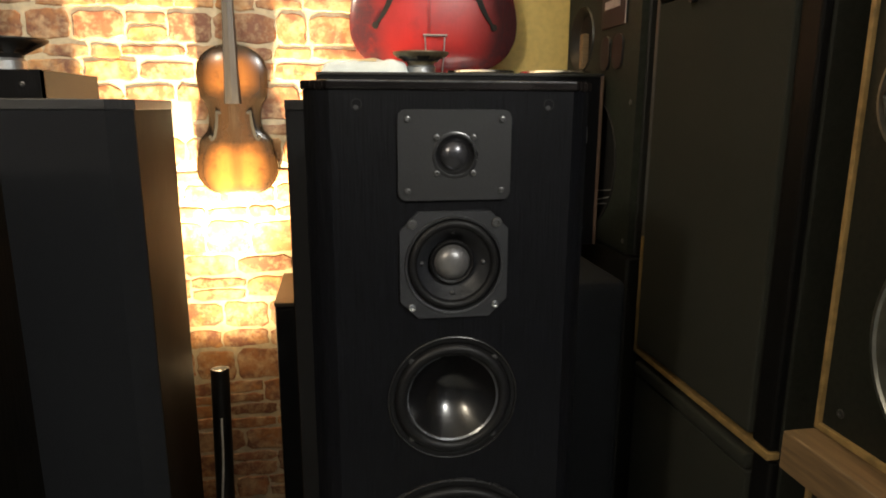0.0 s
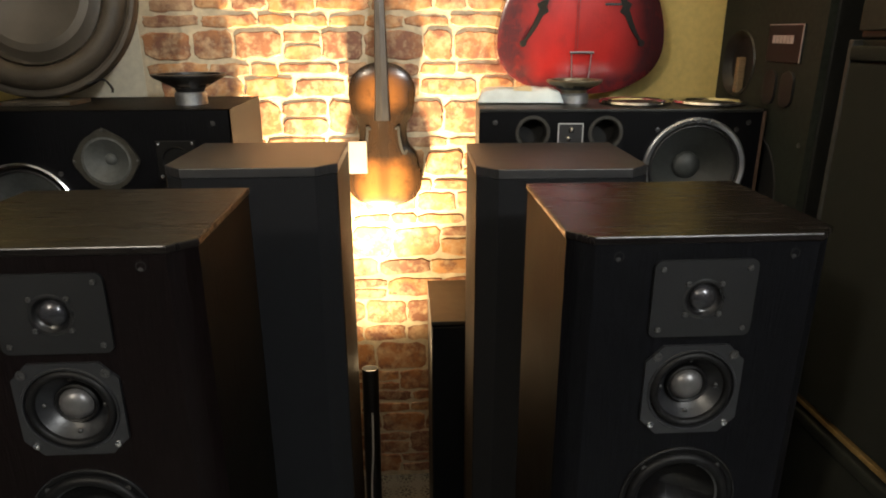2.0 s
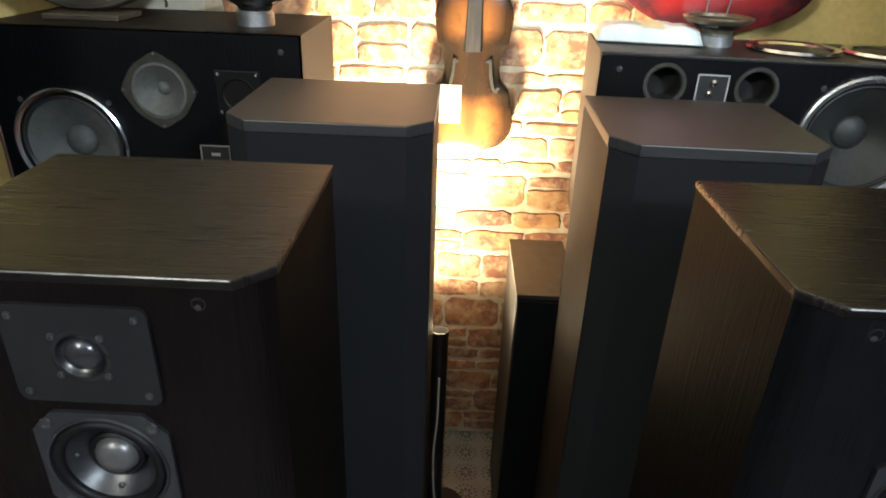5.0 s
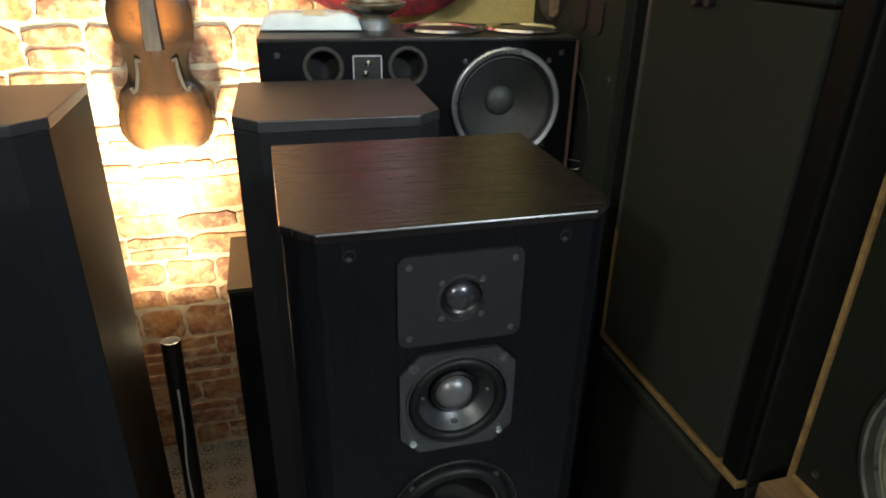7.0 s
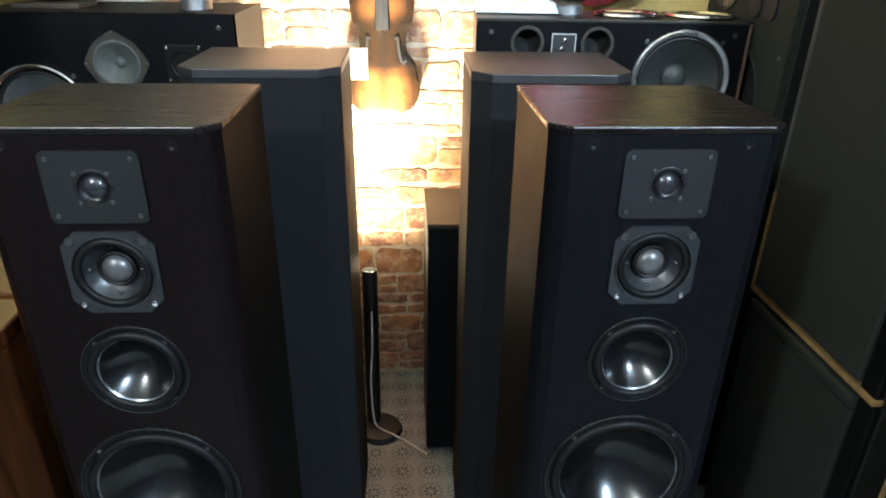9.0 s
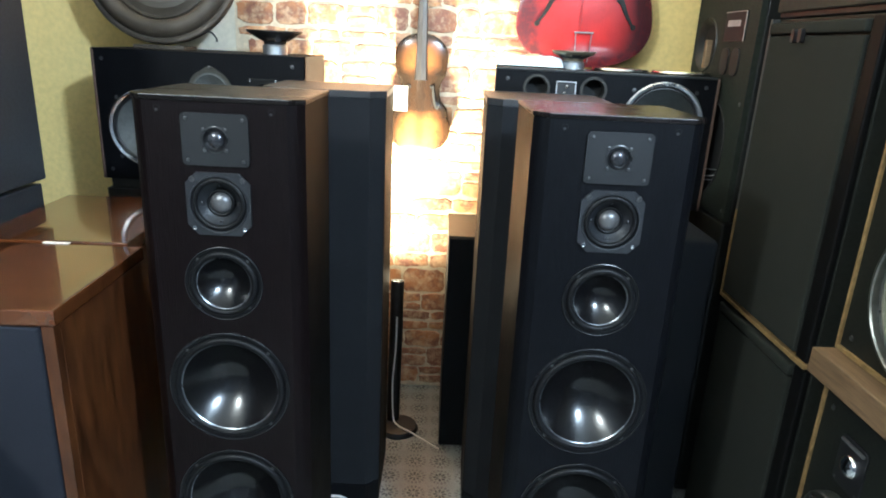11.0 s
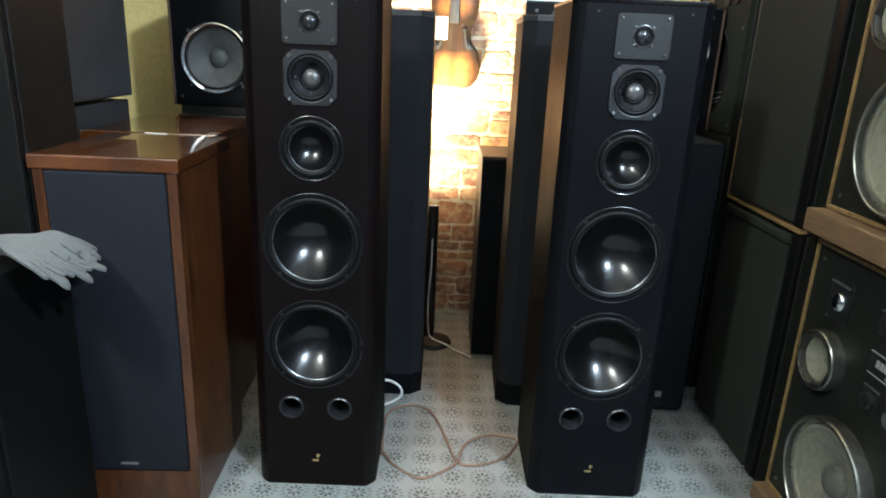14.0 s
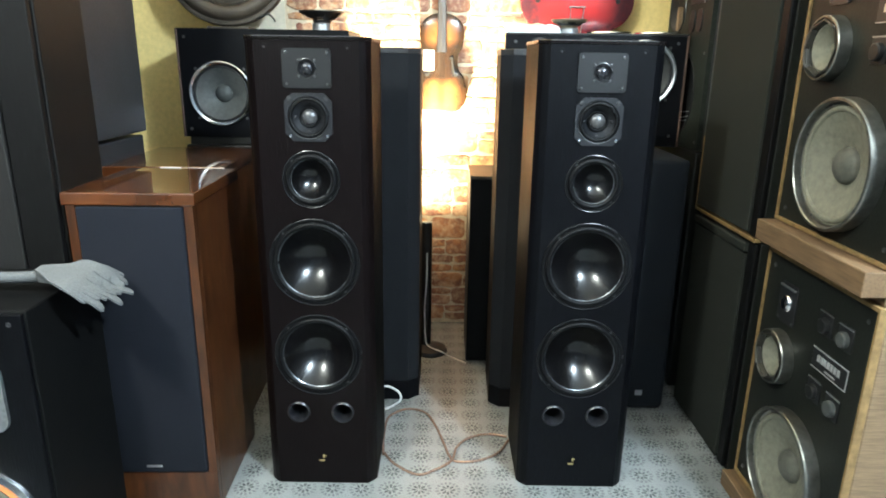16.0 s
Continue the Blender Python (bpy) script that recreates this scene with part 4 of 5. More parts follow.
for x, y in ((0.335, 1.600), (0.515, 1.585)):
    t = thing("trim_ring", "shiny chrome speaker trim ring lying on a cabinet", "trim ring", pose(x, y, 1.2990), "chrome trim rings")
    part("rim", new_lathe([(0.084, 0.0), (0.087, 0.004), (0.084, 0.009), (0.074, 0.007), (0.068, 0.003), (0.068, 0.0)], axis="z", seg=56), CHROME, t)
    part("mesh_disc", new_lathe([(0.068, 0.001), (0.068, 0.003), (0.0, 0.005)], axis="z", seg=40), CONE_GREY, t, "dark grey disc inside the ring")


def plastic_pack(m):
    t = thing("plastic_pack", "flat pale blue plastic pack with a cream label on a cabinet", "plastic bag", m)
    bm = bmesh.new()
    bmesh.ops.create_grid(bm, x_segments=26, y_segments=14, size=0.5)
    for v in bm.verts:
        u, w = v.co.x * 2, v.co.y * 2
        lift = (1 - abs(u) ** 10) * (1 - abs(w) ** 8)
        n = noise.noise(Vector((u * 3.5, w * 3.5, 3))) * 0.006
        v.co = Vector((u * 0.104, w * 0.055, 0.004 + 0.030 * lift ** 0.5 + n * lift))
    low = bmesh.ops.duplicate(bm, geom=list(bm.faces) + list(bm.edges) + list(bm.verts))
    for g in low["geom"]:
        if isinstance(g, bmesh.types.BMVert):
            g.co.z = 0.002
    part("bag", bm, BAG, t, smooth=1.2)
    lb = bmesh.new()
    bmesh.ops.create_grid(lb, x_segments=8, y_segments=12, size=0.5)
    for v in lb.verts:
        u, w = v.co.x * 0.42 + 0.05, v.co.y * 1.7
        lift = (1 - abs(u) ** 10) * (1 - abs(w) ** 8)
        n = noise.noise(Vector((u * 3.5, w * 3.5, 3))) * 0.006
        v.co = Vector((u * 0.104, w * 0.055, 0.0055 + 0.030 * lift ** 0.5 + n * lift))
    part("label", lb, BAG_LABEL, t, smooth=1.2)
    return t


plastic_pack(pose(0.062, 1.665, 1.2985, 0, 0, -6))


def subwoofer_driver(m):
    t = thing("subwoofer_driver", "huge dusty loose subwoofer driver leaning on the wall above a cabinet", "speaker driver", m)
    part("frame", new_lathe([(0.175, -0.10), (0.245, -0.02), (0.247, 0.0), (0.244, 0.008), (0.236, 0.010), (0.225, 0.006)], 0, 0, seg=72), SUB_RUBBER, t, "dusty pressed frame")
    part("surround", new_lathe([(a, b + 0.004) for a, b in half_roll(0.172, 0.228, 0.030, 12)], 0, 0, seg=72), SUB_RUBBER, t, "thick brown rubber surround")
    part("cone", new_lathe([(0.168, 0.006), (0.160, -0.012), (0.150, -0.006), (0.138, 0.006), (0.120, 0.010), (0.06, -0.004), (0, -0.008)], 0, 0, seg=72), SUB_CONE, t, "dusty smooth cone")
    part("magnet", new_lathe([(0.0, -0.16), (0.10, -0.16), (0.10, -0.10), (0.175, -0.10)], 0, 0, seg=40), DULL_METAL, t)
    part("lead", tube(bmesh.new(), spline([(0.12, -0.01, -0.215), (0.16, -0.02, -0.205), (0.185, -0.03, -0.225), (0.19, -0.04, -0.236)]), 0.003), RUBBER, t, "short black wire")
    return t


subwoofer_driver(pose(-1.113, 1.735, 1.556, -10, 0, 0))
block = part("cardboard_pad", new_box(-1.18, -1.02, 1.64, 1.75, 1.2985, 1.310, bevel=0.002), SUB_RUBBER)
tagged(block, "thin brown pad under the loose subwoofer driver", "pad")


# ---- row of loudspeakers along the east wall, facing the room ----
def old_speaker(m):
    """A big old three-way loudspeaker with raised bright rings."""
    t = thing("old_speaker", "old black three-way loudspeaker with a bright-ringed dusty woofer", "loudspeaker", m, "old three-way speakers")
    w, h, d = 0.46, 0.685, 0.34
    part("body", new_box(-w / 2, w / 2, 0.012, d, 0, h, bevel=0.003), PLY, t, "bare brown plywood box")
    part("baffle", baffle(-w / 2 + 0.007, w / 2 - 0.007, 0.009, h - 0.009, 0.012, [(0.010, 0.176, 0.132), (-0.107, 0.424, 0.055), (-0.105, 0.570, 0.024)]), OLIVE_BLACK, t, smooth=0)
    for a in ((-w / 2, -w / 2 + 0.007, 0, h), (w / 2 - 0.007, w / 2, 0, h), (-w / 2 + 0.007, w / 2 - 0.007, 0, 0.009), (-w / 2 + 0.007, w / 2 - 0.007, h - 0.009, h)):
        part("edge_strip", new_box(a[0], a[1], -0.006, 0.012, a[2], a[3], bevel=0.001), TRIM, t, "worn wooden edging")
    cx, cz = 0.010, 0.176
    wf = part("woofer", new_lathe([(0.147, 0.0), (0.147, 0.030), (0.145, 0.034), (0.140, 0.035), (0.138, 0.032), (0.137, 0.020), (0.133, 0.018), (0.132, 0.010)], cx, cz, seg=64), OLD_RING, t, "wide raised chrome ring")
    part("surround", new_lathe([(0.1325, 0.0185), (0.131, 0.019)] + [(a, b + 0.016) for a, b in half_roll(0.115, 0.129, 0.006)][::-1], cx, cz, seg=56), CONE_DUSTY, wf)
    part("cone", new_lathe([(0.115, 0.016), (0.08, 0.001), (0.042, -0.012)], cx, cz, seg=56), CONE_DUSTY, wf, "dusty pale paper cone")
    part("dust_cap", new_lathe(dome(0.042, 0.026, -0.012), cx, cz, seg=28), CONE_DULL, wf)
    screws(wf, around(cx, cz, 0.1355, 8, 22), y=-0.0185)
    cx, cz = -0.107, 0.424
    md = part("midrange", new_lathe([(0.072, 0.0), (0.071, 0.027), (0.069, 0.030), (0.066, 0.030), (0.064, 0.024), (0.055, 0.022)], cx, cz, seg=48), OLD_RING, t, "deep round silver midrange housing")
    part("face_plate", new_lathe([(0.0645, 0.022), (0.0640, 0.030), (0.060, 0.031), (0.0585, 0.028), (0.056, 0.016)], cx, cz, seg=8), BRASS_RIM, md, "eight-sided dull metal plate")
    part("cone", new_lathe([(0.056, 0.016), (0.048, 0.020), (0.042, 0.014), (0.014, -0.008)], cx, cz, seg=40), CONE_DUSTY, md, "dusty pale cone")
    part("dust_cap", new_lathe(dome(0.014, 0.010, -0.008), cx, cz, seg=20), CONE_DUSTY, md)
    screws(md, around(cx, cz, 0.0615, 4, 45), y=-0.031)
    cx, cz = -0.105, 0.570
    tw = part("tweeter", prism(bmesh.new(), rounded(0.082, 0.105, 0.012, cx, cz), -0.004, 0.0, 0.001), RUBBER, t, "black tweeter plate")
    part("dome", new_lathe(dome(0.023, 0.015, 0.003), cx, cz, seg=28), CHROME, tw, "bright tweeter dome")
    part("bracket", new_box(cx - 0.034, cx + 0.034, -0.010, -0.004, cz + 0.040, cz + 0.045, bevel=0.001), DULL_METAL, tw)
    screws(tw, [(cx - 0.033, cz - 0.044), (cx + 0.033, cz - 0.044)], y=-0.004)
    pl = part("name_plate", new_box(0.035, 0.172, -0.003, 0.0, 0.470, 0.520, bevel=0.001), RUBBER, t, "black name plate with silver border")
    for a in ((0.035, 0.172, 0.5175, 0.520), (0.035, 0.172, 0.470, 0.4715), (0.169, 0.172, 0.470, 0.520)):
        part("border", new_box(a[0], a[1], -0.0045, -0.003, a[2], a[3]), SILVER, pl)
    for k in range(7):
        part("printed_bar", new_box(0.056 + 0.013 * k, 0.066 + 0.013 * k, -0.0042, -0.003, 0.490, 0.506), SILVER, pl)
    part("printed_bar", new_box(0.09, 0.13, -0.0042, -0.003, 0.477, 0.481), SILVER, pl)
    for cx, cz in ((0.062, 0.584), (0.136, 0.582), (0.062, 0.418), (0.136, 0.414)):
        kb = part("level_control", prism(bmesh.new(), rounded(0.052, 0.056, 0.005, cx, cz), -0.003, 0.0, 0.001), RUBBER, t, "black level control plate")
        part("knob", new_lathe([(0.019, 0.003), (0.018, 0.012), (0.015, 0.014), (0, 0.014)], cx, cz - 0.004, seg=24), CONE_PAPER if cx > 0.1 else BASKET, kb)
        part("mark_line", new_box(cx - 0.026, cx + 0.026, -0.0045, -0.003, cz + 0.024, cz + 0.027), DULL_METAL, kb)
    screws(t, [(-0.195, 0.035), (0.195, 0.035), (-0.195, 0.645), (0.195, 0.645)], mesh=SCREW_BIG, name="grille_socket")
    return t


EAST = -90
old_low = old_speaker(pose(0.605, 0.482, 0.050, 0, 0, EAST))
copy_thing(old_low, pose(0.605, 0.482, 0.813, 0, 0, EAST))
shelf = thing("shelf_board", "raw brown wooden shelf board between two old speakers", "shelf", pose(0.556, 0.0, 0.757))
part("board", new_box(0.0, 0.40, 0.256, 0.714, 0.0, 0.054, bevel=0.003), PLANK, shelf, "raw brown plank")
part("batten", new_box(0.055, 0.40, 0.262, 0.708, -0.021, 0.0, bevel=0.002), PLANK, shelf)
plinth = thing("floor_plinth", "raw brown wooden plank under an old speaker on the floor", "plank", pose(0.566, 0, 0))
part("board", new_box(0.0, 0.40, 0.25, 0.715, 0.0, 0.048, bevel=0.003), PLANK, plinth)


def grille_stack_box(m, w, h, d, label, trim):
    t = thing("grilled_speaker", label, "loudspeaker", m, "stacked grilled speakers")
    part("body", new_box(-w / 2, w / 2, 0.016, d, 0, h, bevel=0.003), OLIVE_BLACK, t, "black vinyl box")
    part("grille", new_box(-w / 2 + 0.016, w / 2 - 0.046, -0.006, 0.014, 0.020, h - 0.040, bevel=0.003), OLD_GRILLE, t, "faded black cloth grille")
    part("near_rail", new_box(w / 2 - 0.044, w / 2 - 0.002, 0.0, 0.016, 0.012, h - 0.002, bevel=0.004), DEEP_BLACK, t, "black side rail")
    part("top_rail", new_box(-w / 2 + 0.014, w / 2 - 0.046, -0.010, 0.016, h - 0.036, h - 0.010, bevel=0.006, seg=3), OLD_GRILLE, t, "cloth-covered ledge above the grille")
    if trim:
        for a in ((-w / 2, -w / 2 + 0.010, 0.0, h * 0.34), (-w / 2 + 0.010, w / 2, 0.0, 0.011)):
            part("edge_strip", new_box(a[0], a[1], -0.004, 0.016, a[2], a[3], bevel=0.001), TRIM, t, "worn bare wooden edge")
        part("edge_strip", new_box(-w / 2, -w / 2 + 0.012, -0.004, 0.016, h * 0.34, h, bevel=0.002), STRIP_GREY, t, "scuffed grey edge")
        for x in (-0.075, -0.045):
            part("catch", prism(bmesh.new(), rounded(0.014, 0.030, 0.005, x, h - 0.040), -0.018, -0.008, 0.002), RUBBER, t, "small black catch")
    return t


grille_stack_box(pose(0.594, 0.995, 0.0, 0, 0, EAST), 0.440, 0.722, 0.38, "black loudspeaker with cloth grille on the floor under another", False)
grille_stack_box(pose(0.592, 0.998, 0.725, 0, 0, EAST), 0.440, 0.725, 0.38, "black loudspeaker with faded cloth grille stacked on another", True)


def deck_box(m):
    t = thing("dark_deck_box", "dark cabinet with a recessed slot and silver plate, stacked on top", "loudspeaker", m)
    part("body", new_box(-0.218, 0.218, 0.012, 0.36, 0, 0.42, bevel=0.003), VINYL, t)
    part("front", new_box(-0.212, 0.212, 0.0, 0.012, 0.012, 0.41, bevel=0.004), surface("olive_black_front", (0.0205, 0.0245, 0.0195), 0.5, spec=0.2, vary=0.3, grain=60, bump=0.2), t)
    sl = part("slot", new_box(-0.14, 0.13, -0.004, 0.0, 0.05, 0.11, bevel=0.002), RUBBER, t, "recessed dark slot")
    part("slot_edge", new_box(-0.135, 0.125, -0.006, -0.004, 0.052, 0.056), PLATE, sl)
    part("name_plate", new_box(-0.155, 0.02, -0.003, 0.0, 0.128, 0.152, bevel=0.001), SILVER, t, "thin silver plate")
    return t


deck_box(pose(0.596, 0.998, 1.453, 0, 0, EAST))


def horn_tower(m):
    t = thing("disco_speaker", "tall black loudspeaker with round openings and a silver-edged plate", "loudspeaker", m)
    w, h, d = 0.44, 0.95, 0.40
    part("body", new_box(-w / 2, w / 2, 0.016, d, 0, h, bevel=0.004), VINYL, t)
    holes = [(-0.02, 0.19, 0.150), (-0.115, 0.485, 0.075), (-0.12, 0.73, 0.052), (0.03, 0.66, 0.028), (0.10, 0.665, 0.028), (0.03, 0.76, 0.028), (0.10, 0.765, 0.028)]
    part("baffle", baffle(-w / 2 + 0.004, w / 2 - 0.004, 0.004, h - 0.004, 0.016, holes), surface("olive_black_baffle", (0.0205, 0.0245, 0.0195), 0.6, spec=0.2, vary=0.3, grain=80, bump=0.2), t, smooth=0)
    part("woofer_opening", new_lathe([(0.155, 0.0), (0.154, 0.004), (0.148, 0.002), (0.140, -0.015), (0, -0.016)], -0.02, 0.19, seg=48), DARK_HOLE, t, "empty black woofer opening")
    for k, (dx, dz) in enumerate(((0.02, -0.06), (0.05, -0.075), (0.035, -0.09))):
        part("loose_wire", tube(bmesh.new(), spline([(-0.10, 0.010, 0.19 + dz), (-0.04 + dx, -0.004 - 0.004 * k, 0.175 + dz), (0.03 + dx, -0.002, 0.185 + dz), (0.09, 0.010, 0.19 + dz)]), 0.0016, 6), DULL_METAL, t, "thin loose wire")
    ho = part("horn_opening", new_lathe([(0.080, 0.0), (0.078, 0.004), (0.073, 0.0), (0.060, -0.015), (0, -0.0155)], -0.115, 0.485, seg=40), BASKET, t, "oval black horn opening")
    part("inner_vane", new_box(-0.125, -0.105, -0.002, 0.015, 0.415, 0.50, bevel=0.002), PLY, ho, "bare wooden vane")
    pl = part("name_plate", new_box(0.015, 0.150, -0.004, 0.0, 0.495, 0.575, bevel=0.001), RUBBER, t, "black plate with silver edge")
    for a in ((0.015, 0.150, 0.573, 0.575), (0.147, 0.150, 0.495, 0.575)):
        part("border", new_box(a[0], a[1], -0.0055, -0.004, a[2], a[3]), SILVER, pl)
    for k in range(6):
        part("printed_bar", new_box(0.035 + 0.014 * k, 0.046 + 0.014 * k, -0.0052, -0.004, 0.535, 0.552), SILVER, pl)
    for x in (0.045, 0.115):
        part("button", prism(bmesh.new(), rounded(0.050, 0.075, 0.02, x, 0.440), -0.005, 0.0, 0.002), RUBBER, t, "rounded black panel")
    for x, z in ((0.03, 0.66), (0.10, 0.665), (0.03, 0.76), (0.10, 0.765)):
        part("port", new_lathe([(0.031, 0.0), (0.030, 0.003), (0.027, 0.0), (0.024, -0.015), (0, -0.0155)], x, z, seg=28), BASKET, t)
    paper_driver(t, "midrange", -0.12, 0.73, 0.055, rim=BASKET, depth=0.012)
    screws(t, [(-0.195, 0.03), (0.195, 0.03), (0.19, 0.33)], mesh=SCREW_BIG)
    return t


horn_tower(pose(0.606, 1.535, 0.905, 0, 0, EAST))
base = thing("dark_speaker", "plain black loudspeaker box under the tall black one", "loudspeaker", pose(0.606, 1.535, 0, 0, 0, EAST))
part("body", new_box(-0.22, 0.22, 0.0, 0.42, 0, 0.902, bevel=0.006), VINYL, base)


# ---- west side: walnut cabinets, dark stack, gloves ----
def walnut_cabinet(m, w, d, h, label):
    t = thing("walnut_speaker", label, "loudspeaker", m, "walnut speakers")
    part("body", new_box(0, w, 0.022, d, 0.0, h - 0.032, bevel=0.002), WALNUT, t, "red-brown walnut sides")
    part("top_panel", slab(bmesh.new(), [(-0.006, -0.004), (w + 0.006, -0.004), (w + 0.006, d), (-0.006, d)], h - 0.032, h, bevel=0.004), WALNUT_TOP, t, "glossy lacquered walnut top")
    for x in (0.0, w - 0.022):
        part("front_stile", new_box(x, x + 0.022, 0.0, 0.022, 0.115, h - 0.032, bevel=0.001), WALNUT, t)
    part("plinth", new_box(0, w, 0.0, 0.022, 0.0, 0.115, bevel=0.002), WALNUT, t, "red-brown walnut plinth")
    g = part("grille", new_box(0.024, w - 0.024, -0.006, 0.020, 0.117, h - 0.034, bevel=0.006, seg=3), GREY_GRILLE, t, "charcoal cloth grille")
    part("name_badge", new_box(0.118, 0.160, -0.008, -0.006, 0.135, 0.142, bevel=0.001), DULL_METAL, g, "small silver name badge")
    return t


walnut_cabinet(pose(-1.176, 0.560, 0, 0, 0, 1.5), 0.302, 0.368, 0.884, "red walnut floor loudspeaker with a charcoal cloth grille")
second = walnut_cabinet(pose(-1.272, 0.946, 0, 0, 0, 2.0), 0.345, 0.440, 0.884, "red walnut loudspeaker standing behind another walnut one")


strip = part("paper_strip", new_box(-1.100, -1.042, 0.927, 0.939, 0.8845, 0.886), CARD)
tagged(strip, "thin white paper strip over the seam of two walnut speakers", "paper")


def dark_stack(m, w, d, h, label):
    t = thing("dark_speaker", label, "loudspeaker", m)
    part("body", new_box(-w, 0, 0.018, d, 0, h, bevel=0.005), GREY_VINYL, t)
    part("grille", new_box(-w + 0.012, -0.012, 0.0, 0.018, 0.012, h - 0.012, bevel=0.008, seg=3), NAVY_CLOTH, t, "dark blue-grey cloth grille")
    return t


dark_stack(pose(-1.300, 0.86, 0), 0.40, 0.42, 0.940, "black loudspeaker standing beside the walnut ones")
dark_stack(pose(-1.285, 0.86, 0.953), 0.42, 0.42, 0.85, "tall black loudspeaker stacked on another")
br = part("corner_bracket", new_box(-1.2998, -1.2985, 0.89, 0.905, 0.887, 0.935), SILVER)
tagged(br, "small bright metal corner strip on a black speaker", "bracket")
for x in (-1.33, -1.66):
    f = part("rubber_foot", new_lathe([(0.0, 0), (0.018, 0), (0.016, 0.0123), (0, 0.0123)], x, 0.9405, 0.93, axis="z", seg=16), RUBBER)
    tagged(f, "small black rubber foot between stacked speakers", "foot")


def ringed_speaker(m):
    t = thing("ringed_speaker", "black loudspeaker with silver and orange ringed drivers", "loudspeaker", m)
    w, h, d = 0.40, 0.700, 0.285
    part("body", new_box(-w, 0, 0.012, d, 0, h, bevel=0.004), DEEP_BLACK, t)
    part("front", new_box(-w + 0.004, -0.004, 0.0, 0.012, 0.004, h - 0.004, bevel=0.003), BLACK_ASH, t)
    cx, cz = -0.185, 0.185
    wf = part("woofer", new_lathe([(0.165, 0.0), (0.163, 0.008), (0.152, 0.012), (0.142, 0.008)], cx, cz, seg=56), CHROME, t, "bright silver ring")
    part("surround", new_lathe([(0.142, 0.008), (0.136, 0.011), (0.130, 0.007), (0.128, 0.005)], cx, cz, seg=56), ORANGE, wf, "orange ring")
    part("cone", new_lathe([(0.128, 0.006), (0.06, 0.003), (0.035, 0.0015), (0, 0.012)], cx, cz, seg=48), CONE_DUSTY, wf)
    cx, cz = -0.142, 0.512
    md = part("midrange", prism(bmesh.new(), rounded(0.16, 0.16, 0.03, cx, cz), -0.008, 0.0, 0.003), DULL_METAL, t, "silver square midrange frame")
    part("surround", new_lathe([(0.066, 0.008), (0.062, 0.011), (0.056, 0.009)], cx, cz, seg=40), ORANGE, md, "orange ring")
    part("cone", new_lathe([(0.056, 0.0085), (0.02, 0.0085), (0, 0.016)], cx, cz, seg=40), CONE_PAPER, md)
    tw = part("tweeter", prism(bmesh.new(), rounded(0.11, 0.05, 0.01, -0.19, 0.615), -0.006, 0.0, 0.002), DULL_METAL, t)
    screws(t, [(-0.03, 0.675), (-0.37, 0.675)], mesh=SCREW_BIG)
    return t


ringed_speaker(pose(-1.110, 0.250, 0, 0, 0, 0))
tall = thing("dark_speaker", "tall brown-black wooden loudspeaker standing behind the ringed one", "loudspeaker", pose(-1.190, 0.560, 0))
part("body", new_box(-0.30, 0, 0.018, 0.22, 0, 1.75, bevel=0.004), BROWN_BLACK, tall, "brown-black veneered box")
part("grille", new_box(-0.098, -0.006, 0.0, 0.018, 0.012, 1.738, bevel=0.003), BROWN_BLACK, tall)
part("side_stile", new_box(-0.294, -0.102, -0.004, 0.018, 0.012, 1.738, bevel=0.003), DIM_STILE, tall, "greyish side stile")


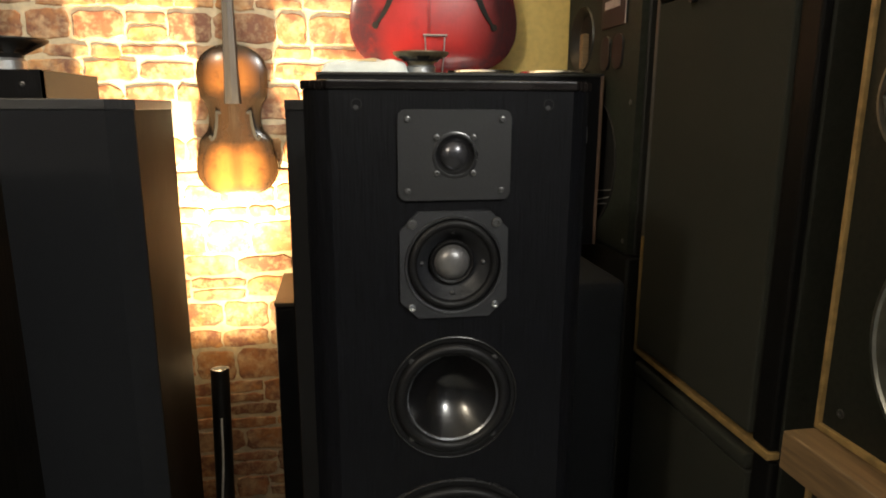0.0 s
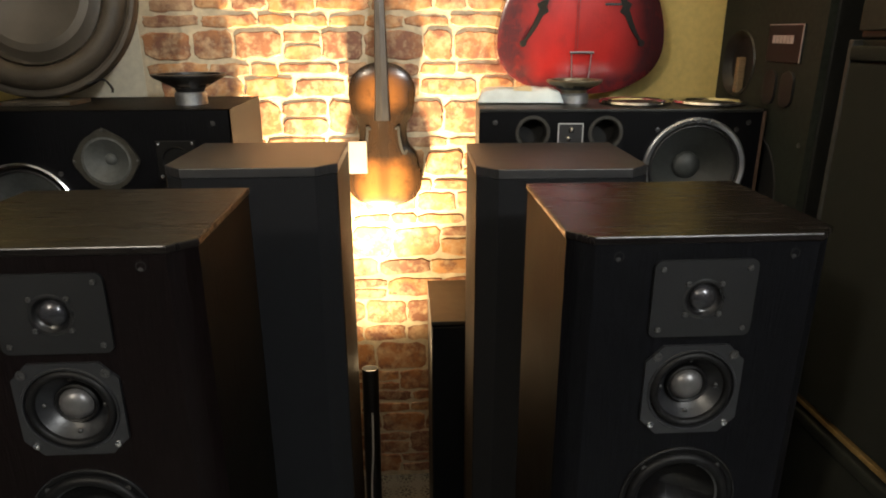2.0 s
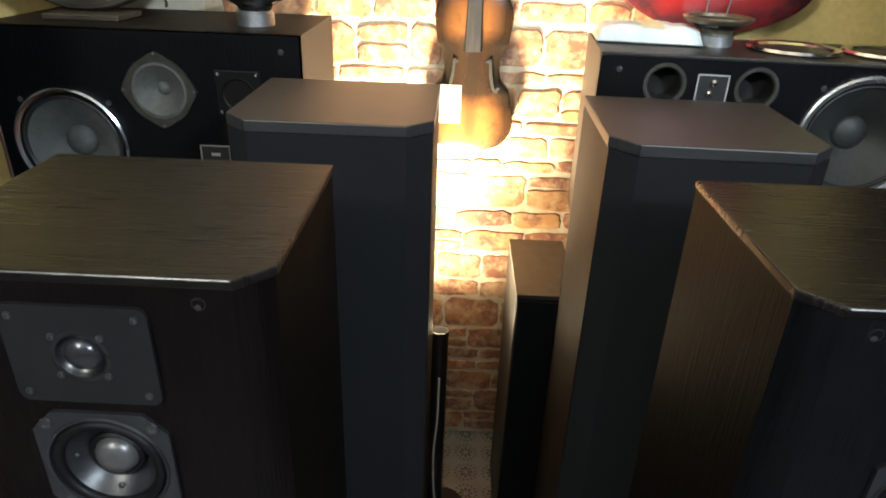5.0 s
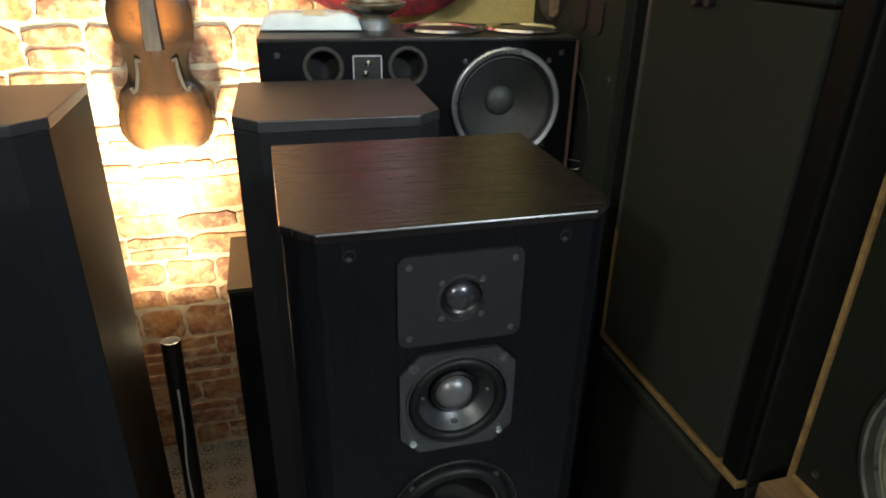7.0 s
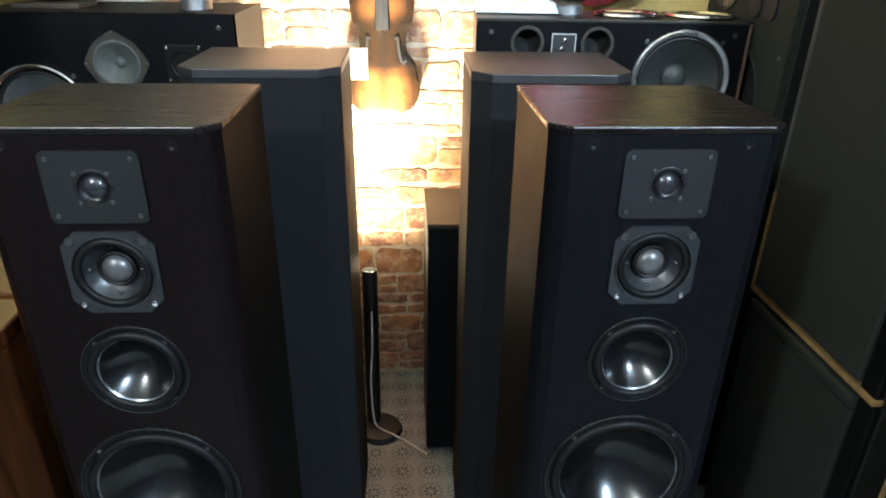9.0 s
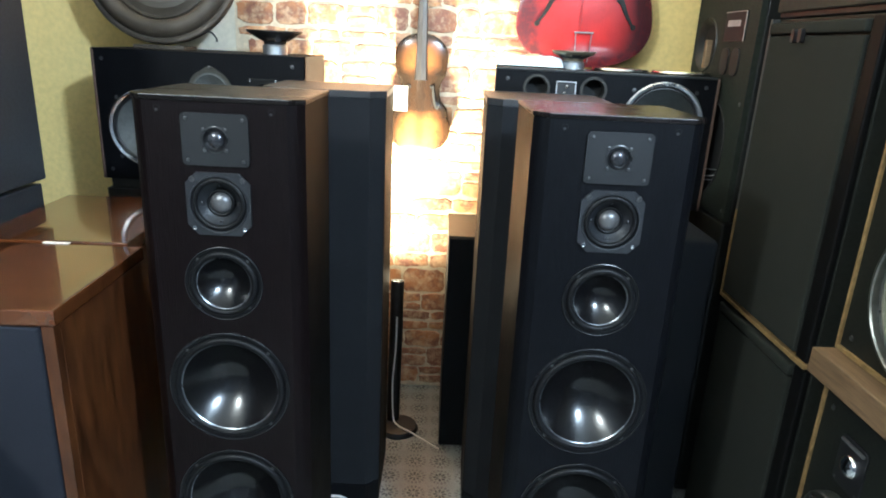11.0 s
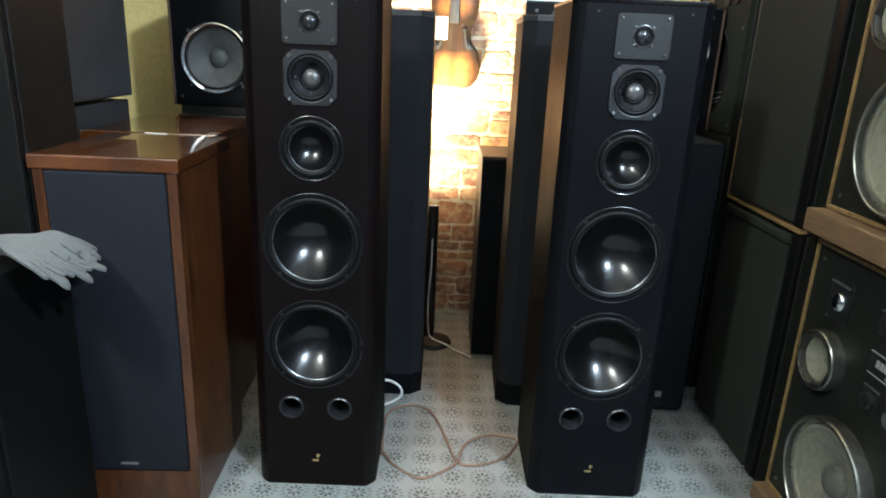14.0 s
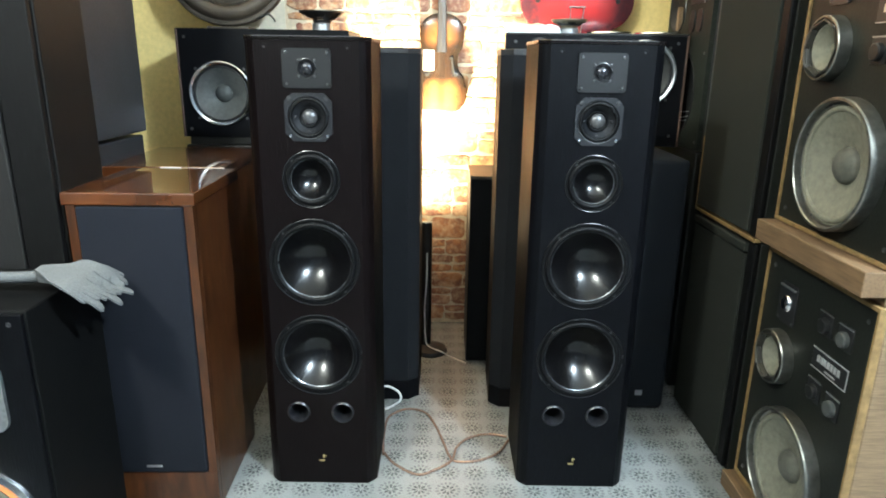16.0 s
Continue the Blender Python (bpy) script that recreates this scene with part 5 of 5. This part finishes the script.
def glove_bundle(m):
    t = thing("glove_bundle", "bundle of grey knitted work gloves tied and laid over a speaker", "gloves", m)
    part("cuffs", tube(bmesh.new(), spline([(-0.19, 0.160, -0.018), (-0.12, 0.098, -0.008), (-0.05, 0.038, 0.007), (0.004, 0.0, 0.020)]), 0.0125, 10), KNIT, t, "gathered knitted cuffs", smooth=1.0)
    for k in range(8):
        bm = bmesh.new()
        turn, z = -0.78 + 0.105 * k, 0.0032 * (7 - k)
        reach = 0.104 + 0.0034 * k + 0.006 * ((k * 5) % 3)
        rim = []
        for f in range(4):
            c = -0.064 + 0.128 * (f + 0.5) / 4
            tip = reach + 0.020 + 0.009 * math.sin(f * 1.9 + k * 2.1)
            rim += [(reach - 0.012, c - 0.0150)] + [(tip - 0.008 + 0.008 * math.cos(q), c + 0.0108 * math.sin(q)) for q in (-1.57, -0.8, 0.0, 0.8, 1.57)] + [(reach - 0.012, c + 0.0150)]
        pts = [(-0.012, -0.010), (0.040, -0.044), (0.080, -0.062)] + rim + [(0.080, 0.062), (0.040, 0.044), (-0.012, 0.010)]
        ca, sa = math.cos(turn), math.sin(turn)
        flat_pts = [bm.verts.new((x, y, 0)) for x, y in pts]
        es = [bm.edges.new((flat_pts[i], flat_pts[(i + 1) % len(pts)])) for i in range(len(pts))]
        bmesh.ops.triangle_fill(bm, use_beauty=True, use_dissolve=False, edges=es)
        bmesh.ops.subdivide_edges(bm, edges=[e for e in bm.edges if e.calc_length() > 0.018], cuts=2, use_grid_fill=False)
        bmesh.ops.triangulate(bm, faces=bm.faces)
        for v in bm.verts:
            x, y = v.co.x, v.co.y
            xr, yr = x * ca - y * sa, x * sa + y * ca
            droop = 1.1 * max(0.0, x - 0.085) ** 1.25 * (1.55 - 0.10 * k)
            v.co = Vector((xr, yr, 0.012 + z - droop + 0.003 * noise.noise(Vector((x * 40, y * 40, k * 3.1)))))
        top = bmesh.ops.extrude_face_region(bm, geom=list(bm.faces))
        bmesh.ops.translate(bm, verts=[v for v in top["geom"] if isinstance(v, bmesh.types.BMVert)], vec=(0, 0, 0.0055))
        part("glove", bm, KNIT, t, smooth=0.9)
    return t


glove_bundle(pose(-1.135, 0.375, 0.718, 11, 2, 40))


# ---- cables on the floor ----
def cable(name, pts, r, material, label):
    ob = part(name, tube(bmesh.new(), spline(pts), r), material)
    return tagged(ob, label, "cable")


def flat(*xy):
    return [(x, y, 0.004) for x, y in xy]


cable("speaker_cable", flat((-0.449, 0.827), (-0.457, 0.932), (-0.450, 1.05), (-0.392, 1.105), (-0.325, 1.084), (-0.284, 0.99), (-0.258, 0.892), (-0.229, 0.802), (-0.16, 0.800), (-0.089, 0.842), (-0.047, 0.917)),
      0.0042, COPPER_WIRE, "clear copper loudspeaker cable curling over the tiled floor")
cable("speaker_cable", [(x, y, z + 0.006 * (abs(x + 0.235) < 0.03)) for x, y, z in flat((-0.446, 0.835), (-0.411, 0.78), (-0.34, 0.727), (-0.285, 0.751), (-0.235, 0.792), (-0.217, 0.863), (-0.18, 0.924), (-0.117, 0.951), (-0.05, 0.938))],
      0.0042, COPPER_WIRE, "clear copper loudspeaker cable curling over the tiled floor")
cable("white_cable", [(-0.50, 1.165, 0.09), (-0.49, 1.10, 0.098), (-0.451, 1.09, 0.10), (-0.418, 1.09, 0.079), (-0.412, 1.09, 0.05), (-0.438, 1.09, 0.026), (-0.477, 1.09, 0.010), (-0.51, 1.11, 0.004)], 0.004, WHITE_WIRE,
      "white cable looped on the floor by a tower speaker")


# ---- brick wall covering ----
tagged(part("wall_panel", new_box(-1.16, -0.946, Y1 - 0.003, Y1, 0.0, H - 0.02), PALE_WALL, smooth=0), "plain pale cream strip of wall beside the bricks", "wall", kind="structure")
panel = new("brick_panel", mesh_of("brick_panel", new_box(-0.945, 0.26, Y1 - 0.004, Y1, 0.0, H - 0.02), MORTAR, 0))
tagged(panel, "cream mortar brick wall covering with uneven orange bricks", "wall", kind="structure")
rng = random.Random(7)


def brick(x0, x1, z0, z1):
    """One uneven brick: a rounded, wavering outline, raised a little and slightly domed."""
    bm = bmesh.new()
    cx, cz, hw, hh = (x0 + x1) / 2, (z0 + z1) / 2, (x1 - x0) / 2, (z1 - z0) / 2
    lean, ring, n = rng.uniform(-0.07, 0.07), [], 20
    power = rng.uniform(7.0, 16.0)
    for i in range(n):
        a = 2 * math.pi * (i + rng.uniform(-0.2, 0.2)) / n
        c, q = math.cos(a), math.sin(a)
        r = (abs(c) ** power + abs(q) ** power) ** (-1 / power)
        ring.append((c * r * hw + rng.uniform(-1, 1) * 0.0036 + lean * q * hh, q * r * hh + rng.uniform(-1, 1) * 0.0034 + lean * c * hh))
    lift = rng.uniform(0.0020, 0.0045)
    outer = [bm.verts.new((x, 0.0, z)) for x, z in ring]
    inner = [bm.verts.new((x * (1 - 0.003 / hw), -lift, z * (1 - 0.003 / hh))) for x, z in ring]
    top = bm.verts.new((0, -lift - 0.0012, 0))
    for i in range(n):
        j = (i + 1) % n
        bm.faces.new((outer[i], outer[j], inner[j], inner[i]))
        bm.faces.new((inner[i], inner[j], top))
    ob = new("brick", mesh_of("brick", bm, BRICK, 0.4))
    ob.parent = panel
    ob.location = (cx, Y1 - 0.004, cz)


GAP = 0.0032
z = 0.012
while z < 1.78:
    hgt = rng.choice((0.042, 0.062, 0.076, 0.086, 0.094, 0.104))
    x = -0.943 + rng.uniform(0.0, 0.05)
    while x < 0.235:
        wid = min(rng.uniform(0.075, 0.175), 0.260 - x)
        if wid > 0.035:
            if hgt > 0.075 and rng.random() < 0.22:
                cut = rng.uniform(0.38, 0.62) * hgt
                brick(x + GAP, x + wid - GAP, z + GAP, z + cut - 0.0025)
                brick(x + GAP, x + wid - GAP, z + cut + 0.0025, z + hgt - GAP)
            else:
                drop = rng.uniform(0.0, 0.008)
                brick(x + GAP, x + wid - GAP, z + GAP + drop, z + hgt - GAP + rng.uniform(-0.003, 0.003))
        x += wid
    z += hgt
